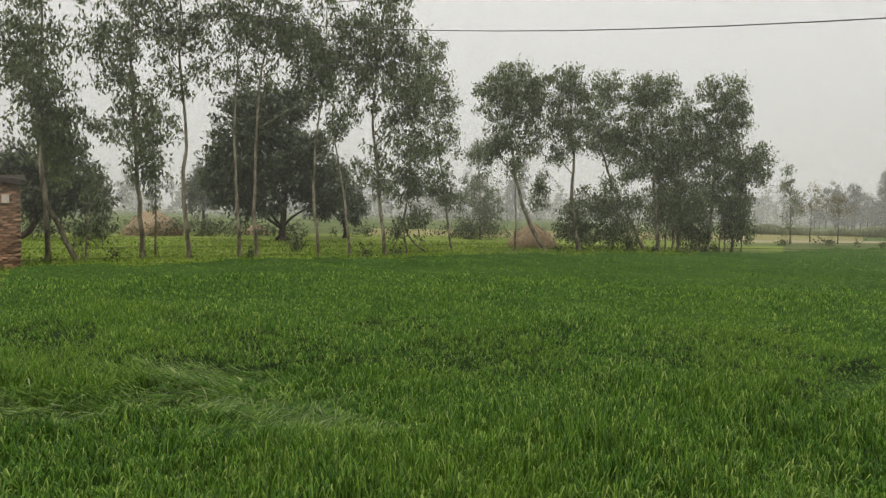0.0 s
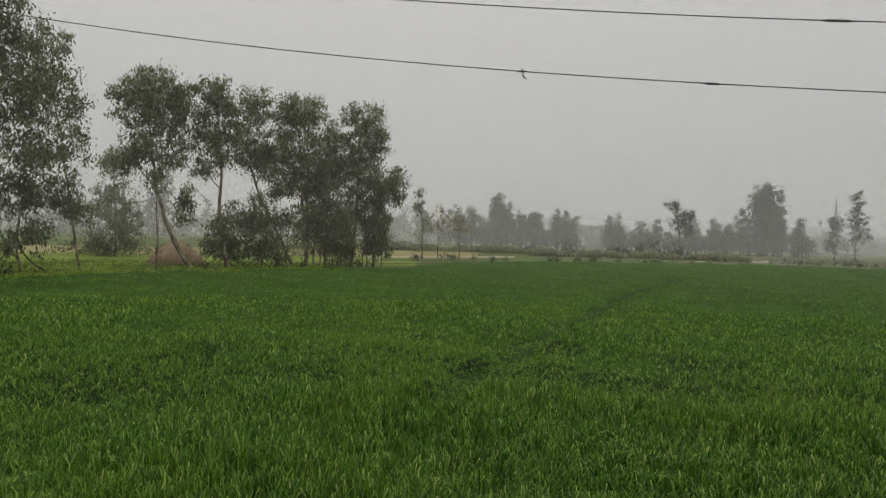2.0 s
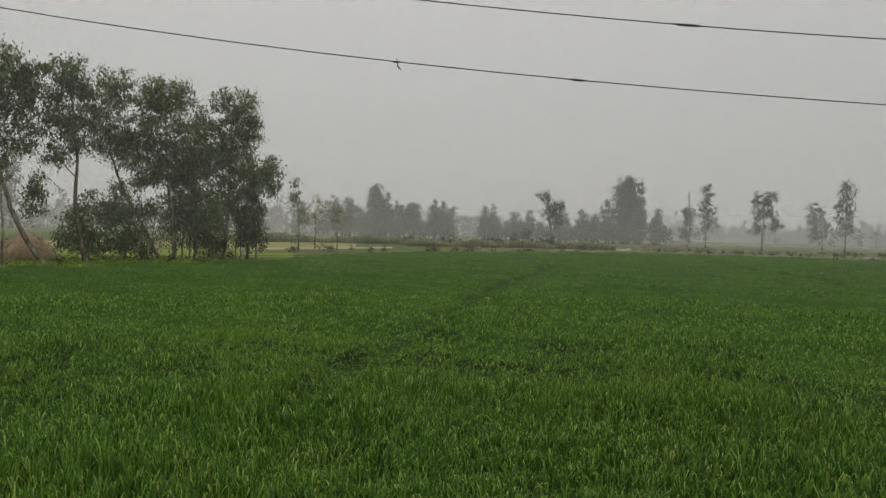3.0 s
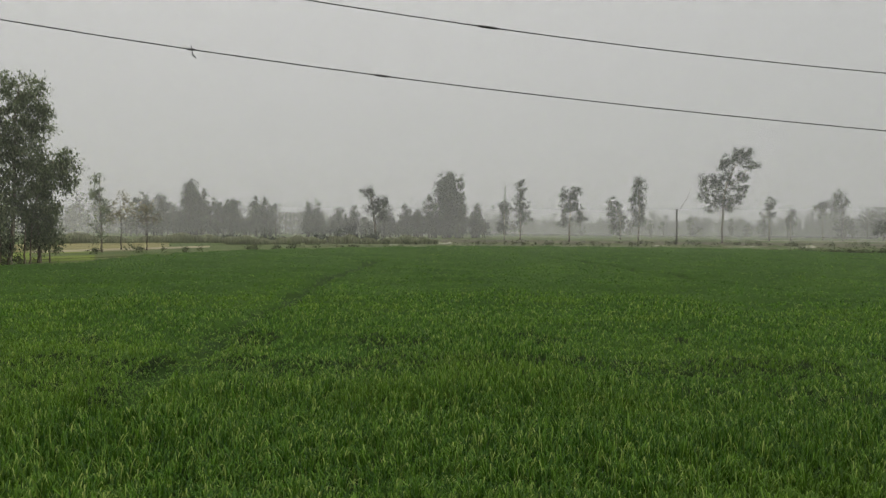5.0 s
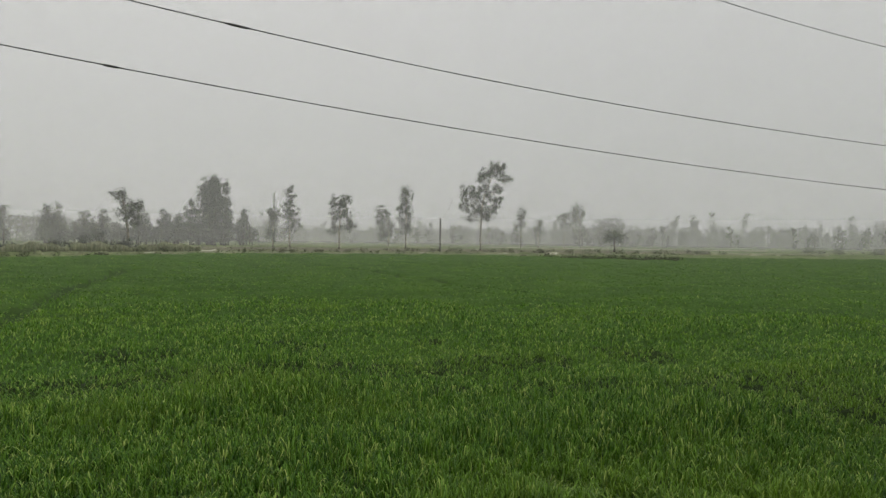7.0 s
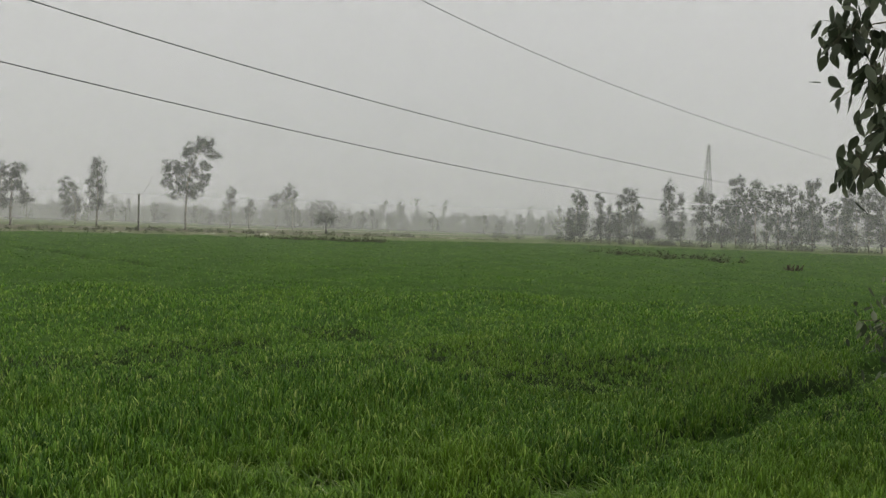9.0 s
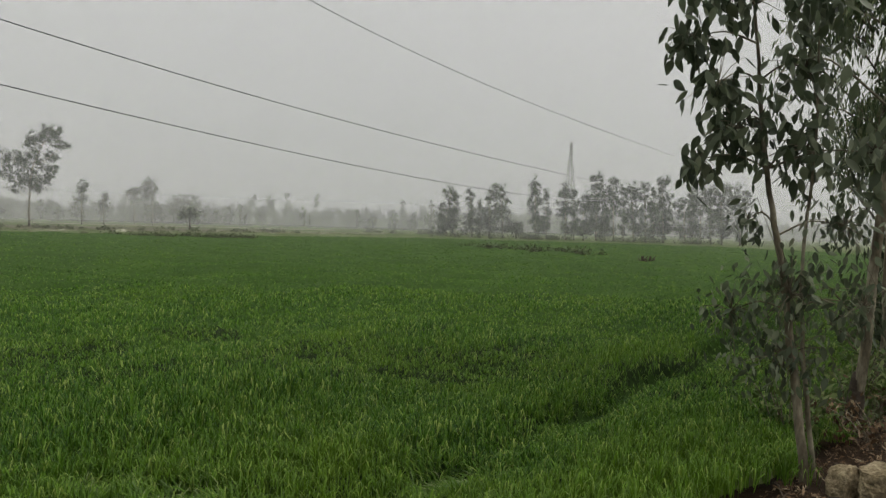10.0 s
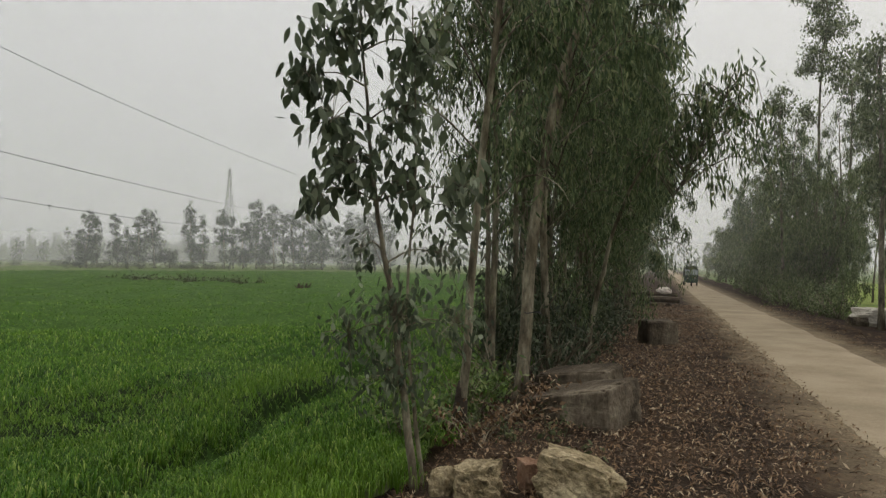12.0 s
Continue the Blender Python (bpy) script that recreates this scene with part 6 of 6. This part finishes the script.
def hedge_bush(seed, mat=M_LEAFHEDGE, label="leafy shrub at the edge of the lane"):
    r_ = np.random.default_rng(seed)
    t = thing("roadside_shrub", (0, 0, 0), label, "shrub", "roadside shrubs")
    v, f = [], []
    for _ in range(9):
        d = r_.normal(0, 0.45, 2)
        tube(v, f, [(0, 0, 0), (d[0] * 0.6, d[1] * 0.6, 0.5), (d[0], d[1], r_.uniform(0.7, 1.2))], [0.02, 0.014, 0.006], 5)
    tagged(part("stalk", mesh_of("stalk", v, f, M_BARK), t), kind="stuff")
    q = clumps([(np.array((0, 0, 0.6)), np.array((0.75, 0.75, 0.55))), (np.array((0.3, -0.3, 0.9)), np.array((0.5, 0.5, 0.4)))], r_, 22, 18, 0.13)
    lv, lf = leaf_arrays(q, 0.13, 0.045, r_, 0.5)
    part("leaves", mesh_arrays("leaves", lv, lf, 4, mat), t)
    return t


def undergrowth(place, seed, h, label, mat, leaf):
    r_ = np.random.default_rng(seed)
    t = thing("undergrowth_plant", place, label, "plant", "undergrowth plants")
    v, f, tips = [], [], []
    for _ in range(14):
        d = r_.normal(0, 0.32, 2)
        tip = (d[0], d[1], h * r_.uniform(0.5, 1.1))
        tube(v, f, [(d[0] * 0.2, d[1] * 0.2, 0), (d[0] * 0.5, d[1] * 0.5, tip[2] * 0.6), tip], [0.008, 0.006, 0.003], 4)
        tips += [np.array(tip) * k for k in (0.45, 0.6, 0.75, 0.9, 1.0)]
    tagged(part("stalk", mesh_of("stalk", v, f, M_BARK), t), kind="stuff")
    q = np.repeat(np.array(tips), 5, 0)
    lv, lf = leaf_arrays(q + r_.normal(0, 0.07, q.shape), leaf, leaf * 0.5, r_, 0.3)
    part("leaves", mesh_arrays("leaves", lv, lf, 4, mat), t)


for i, (s, u, h) in enumerate(((6.9, 2.5, 0.7), (8.4, 2.3, 0.9), (8.9, 2.1, 0.7))):
    undergrowth(lane(s, u, 0.05), 300 + i, h, "light green leafy plant among the roadside trunks", M_PLANT, 0.09)
for i, (s, u) in enumerate(((8.5, 1.55), (9.1, 1.4), (9.9, 1.55), (7.3, 1.8))):
    undergrowth(lane(s, u, 0.15), 320 + i, 0.35, "withered dark red-brown weed at the trees' feet", M_LITTER, 0.07)

bush0 = put(hedge_bush(5), 29.3, -6.5)
for s in (30.3, 31.2, 33, 34, 36.5, 39, 42, 46, 50, 55):
    put(copy_thing(bush0, Matrix()), s, -6.3 + rng2.normal() * 0.25, rng2.uniform(0, 6))
# darker leaves than bush0 has, to give the deep shade between the trunks
shade0 = put(hedge_bush(6, M_LEAF, "leafy shrub growing among the roadside trunks, leaves darkened for the shade there"), 10.6, 2.3)
for s, u in ((11.2, 1.6), (11.6, 2.5), (12.5, 2.2), (12.9, 1.5), (13.6, 2.5), (14.2, 1.5), (14.6, 2.3), (15.6, 1.5), (16.2, 2.3), (17, 1.4), (18, 2.2), (18.8, 1.4), (20.6, 1.4), (22.5, 1.4)):
    b = put(copy_thing(shade0, Matrix()), s, u + rng2.normal() * 0.12, rng2.uniform(0, 6))
    b.scale = (1.0, 1.0, 1.0 if u < 1.8 else 1.7)

# ---- the broad-leaved sapling ----
def broad_sapling():
    rng = np.random.default_rng(91)
    t = thing("broad_leaved_sapling", (4.95, -4.3, 0.1), "slender sapling with large broad grey-green leaves at the wheat's edge", "sapling")
    o = Vector((4.95, -4.3, 0.1))
    stems = (((4.95, -4.3, 0.05), (5.06, -4.24, 0.95), (5.16, -4.18, 1.8), (5.25, -4.12, 2.3), (5.36, -4.06, 3.2), (5.44, -4.02, 4.0), (5.5, -4.0, 4.9)), 0.042), (((5.08, -4.5, 0.05), (5.05, -4.36, 0.8), (5.1, -4.3, 1.8), (5.05, -4.34, 3.0), (5.1, -4.32, 4.4)), 0.024)
    for pts, r in stems:
        v, f = [], []
        line = curve_points([Vector(p) - o for p in pts], 5, 0.006, rng)
        tube(v, f, line, np.linspace(r, 0.006, len(line)), 8)
        part("trunk", mesh_of("trunk", v, f, M_BARK, True), t)
    lobes = (((5.61, -3.56, 3.72), 0.2, 0.24, 36), ((5.47, -3.78, 4.11), 0.3, 0.3, 40), ((5.36, -3.94, 4.45), 0.3, 0.26, 36), ((5.41, -3.88, 2.96), 0.26, 0.24, 50), ((5.56, -3.64, 2.71), 0.16, 0.17, 16), ((5.11, -4.28, 3.43), 0.26, 0.42, 46), ((5.11, -4.28, 2.78), 0.26, 0.26, 34), ((5.34, -3.97, 2.22), 0.13, 0.2, 16), ((5.12, -4.22, 1.62), 0.34, 0.4, 90), ((5.15, -4.22, 1.12), 0.36, 0.26, 80), ((4.91, -4.52, 2.18), 0.24, 0.3, 36), ((5.05, -4.35, 4.04), 0.26, 0.3, 36), ((5.42, -3.9, 1.45), 0.22, 0.3, 40), ((4.8, -4.62, 1.55), 0.2, 0.26, 36), ((4.8, -4.66, 2.75), 0.2, 0.28, 26), ((5.5, -3.75, 3.35), 0.22, 0.26, 30))
    line = curve_points([Vector(p) - o for p in stems[0][0]], 5)
    bm = bmesh.new()
    prof = ((0.0, 0.004), (0.12, 0.13), (0.32, 0.215), (0.55, 0.2), (0.8, 0.1), (1.0, 0.0))
    rows = []
    for k, w in prof:
        z = -k
        dip = 0.16 * k * k
        rows.append([bm.verts.new((-w, dip + 0.25 * w, z)), bm.verts.new((0, dip, z)), bm.verts.new((w, dip + 0.25 * w, z))])
    for a, b in zip(rows[:-1], rows[1:]):
        for k in (0, 1):
            bm.faces.new((a[k], a[k + 1], b[k + 1], b[k]))
    leaf = bpy.data.meshes.new("leaf")
    bm.to_mesh(leaf)
    bm.free()
    leaf.materials.append(M_LEAFBROAD)
    v, f = [], []
    picked = 0
    rest = []
    for c, rh, rv, n in lobes:
        n = int(n * (3.1 if c[2] > 2.5 else 3.0))
        c = Vector(c) - o
        start = min(line, key=lambda p: (p - c).length + 0.4 * max(0, p.z - c.z))
        tube(v, f, curve_points([start, (start + c) / 2 + Vector((0, 0, 0.08)), c], 3), np.linspace(0.01, 0.004, 7), 5)
        for i in range(n):
            d = Vector(rng.normal(0, 0.55, 3))
            p = c + Vector((d.x * rh, d.y * rh, d.z * rv))
            if i % 4 == 0:
                tube(v, f, [c, (c + p) / 2 + Vector((0, 0, 0.03)), p], [0.004, 0.003, 0.002], 4)
            size = rng.uniform(0.09, 0.185) if c.z > 2.4 else rng.uniform(0.055, 0.115)
            m = Matrix.Translation(p) @ Euler((rng.normal() * 0.45, rng.normal() * 0.45, rng.uniform(0, 6.28))).to_matrix().to_4x4() @ Matrix.Scale(size, 4)
            if i < n * 0.15:
                b = part("leaf", leaf, t)
                b.matrix_basis = m
            else:
                rest.append(m)
    tagged(part("branching", mesh_of("branching", v, f, M_BARK), t), kind="stuff")
    lv = np.array([p.co[:] for p in leaf.vertices])
    lf = np.array([p.vertices[:] for p in leaf.polygons])
    vv = np.concatenate([lv @ np.array(m.to_3x3()).T + np.array(m.translation) for m in rest])
    ff = np.concatenate([lf + i * len(lv) for i in range(len(rest))])
    tagged(part("foliage", mesh_arrays("foliage", vv, ff, 4, M_LEAFBROADFAR), t), kind="stuff")


broad_sapling()

# ---- fallen leaves on the verge ----
def litter():
    rng = np.random.default_rng(15)
    n = 110000
    s = np.where(rng.uniform(0, 1, n) < 0.14, rng.uniform(-12, 3, n), 0.6 + 35 * rng.uniform(0, 1, n) ** 1.5 - 1.6 * np.abs(rng.normal(0, 1, n)))
    u = rng.uniform(-2.3, 2.2, n)
    k = ((u > -1.5 + 0.4 * np.sin(1.3 * s)) | (rng.uniform(0, 1, n) < 0.22)) & (u < np.interp(s, EDGE_S, EDGE_U) + 0.1)
    k &= (u < 0.9 + 0.3 * np.sin(2.1 * s)) | (s < 4) | (rng.uniform(0, 1, n) < 0.75)
    s, u = s[k], u[k]
    far = rng.uniform(0, 1, 2500)
    s, u = np.concatenate([s, 14 + 22 * far]), np.concatenate([u, -4.5 - 1.3 * rng.uniform(0, 1, 2500)])
    n = len(s)
    x, y = RO.x + RD.x * s + RN.x * u, RO.y + RD.y * s + RN.y * u
    z = np.array([np.interp(b, (1.4, 1.9, 2.3), (0.19, 0.13, 0.02)) + noise.noise(Vector((p, q, 0)) * 0.8) * 0.06 + noise.noise(Vector((p, q, 0)) * 2.3) * 0.025 for p, q, b in zip(x, y, u)])
    a, tilt = rng.uniform(0, 6.28, n), rng.normal(0, 0.35, n)
    ln = rng.uniform(0.03, 0.095, n)
    w = ln * rng.uniform(0.1, 0.32, n)
    way = np.stack([np.cos(a) * np.cos(tilt), np.sin(a) * np.cos(tilt), np.sin(tilt)], 1) * ln[:, None]
    side = np.stack([-np.sin(a), np.cos(a), rng.normal(0, 0.4, n)], 1) * (w / 2)[:, None]
    c = np.stack([x, y, np.maximum(z, 0.19 * (u < 1.4)) + 0.02 + np.abs(way[:, 2]) / 2], 1)
    curl = np.stack([0 * a, 0 * a, rng.uniform(-0.01, 0.03, n)], 1)
    v = np.stack([c - way / 2, c + side + curl, c + way / 2, c - side + curl], 1).reshape(-1, 3)
    tagged(new("fallen_leaves", mesh_arrays("fallen_leaves", v, np.arange(4 * n).reshape(-1, 4), 4, M_LITTER)), "dry brown fallen leaves strewn over the verge", "leaves", kind="stuff")
    n = 700
    verts, faces = [], []
    for _ in range(n):
        p = lane(2 + 22 * rng.uniform() ** 1.4, rng.uniform(-1.8, 2.1), 0.215)
        d = Vector((rng.normal(), rng.normal(), rng.normal() * 0.15)).normalized() * rng.uniform(0.1, 0.3)
        tube(verts, faces, [p, p + d * 0.5 + Vector((0, 0, 0.02)), p + d], [0.005, 0.004, 0.002], 4)
    tagged(new("fallen_twigs", mesh_of("fallen_twigs", verts, faces, M_LOG)), "dry twigs among the fallen leaves", "twigs", kind="stuff")


litter()

# ---- mist ----
for i, (r, amount) in enumerate(((24, 0.046), (52, 0.055), (84, 0.07), (128, 0.10), (165, 0.09), (205, 0.12), (240, 0.2), (310, 0.28))):
    k, h = 96, 12 + r * 0.62
    verts = [(r * math.cos(2 * math.pi * j / k), r * math.sin(2 * math.pi * j / k), z) for z in (0.0, 1.6, h) for j in range(k)]
    faces = [(b * k + j, b * k + (j + 1) % k, (b + 1) * k + (j + 1) % k, (b + 1) * k + j) for b in (0, 1) for j in range(k)]
    tagged(new("mist", mesh_of("mist", verts, faces, mist("mist_%d" % i, amount, 0.55 if r < 120 else 1.2, 0.2 if r < 120 else 0.0), True)), "pale winter mist hanging over the fields", "mist", kind="structure")
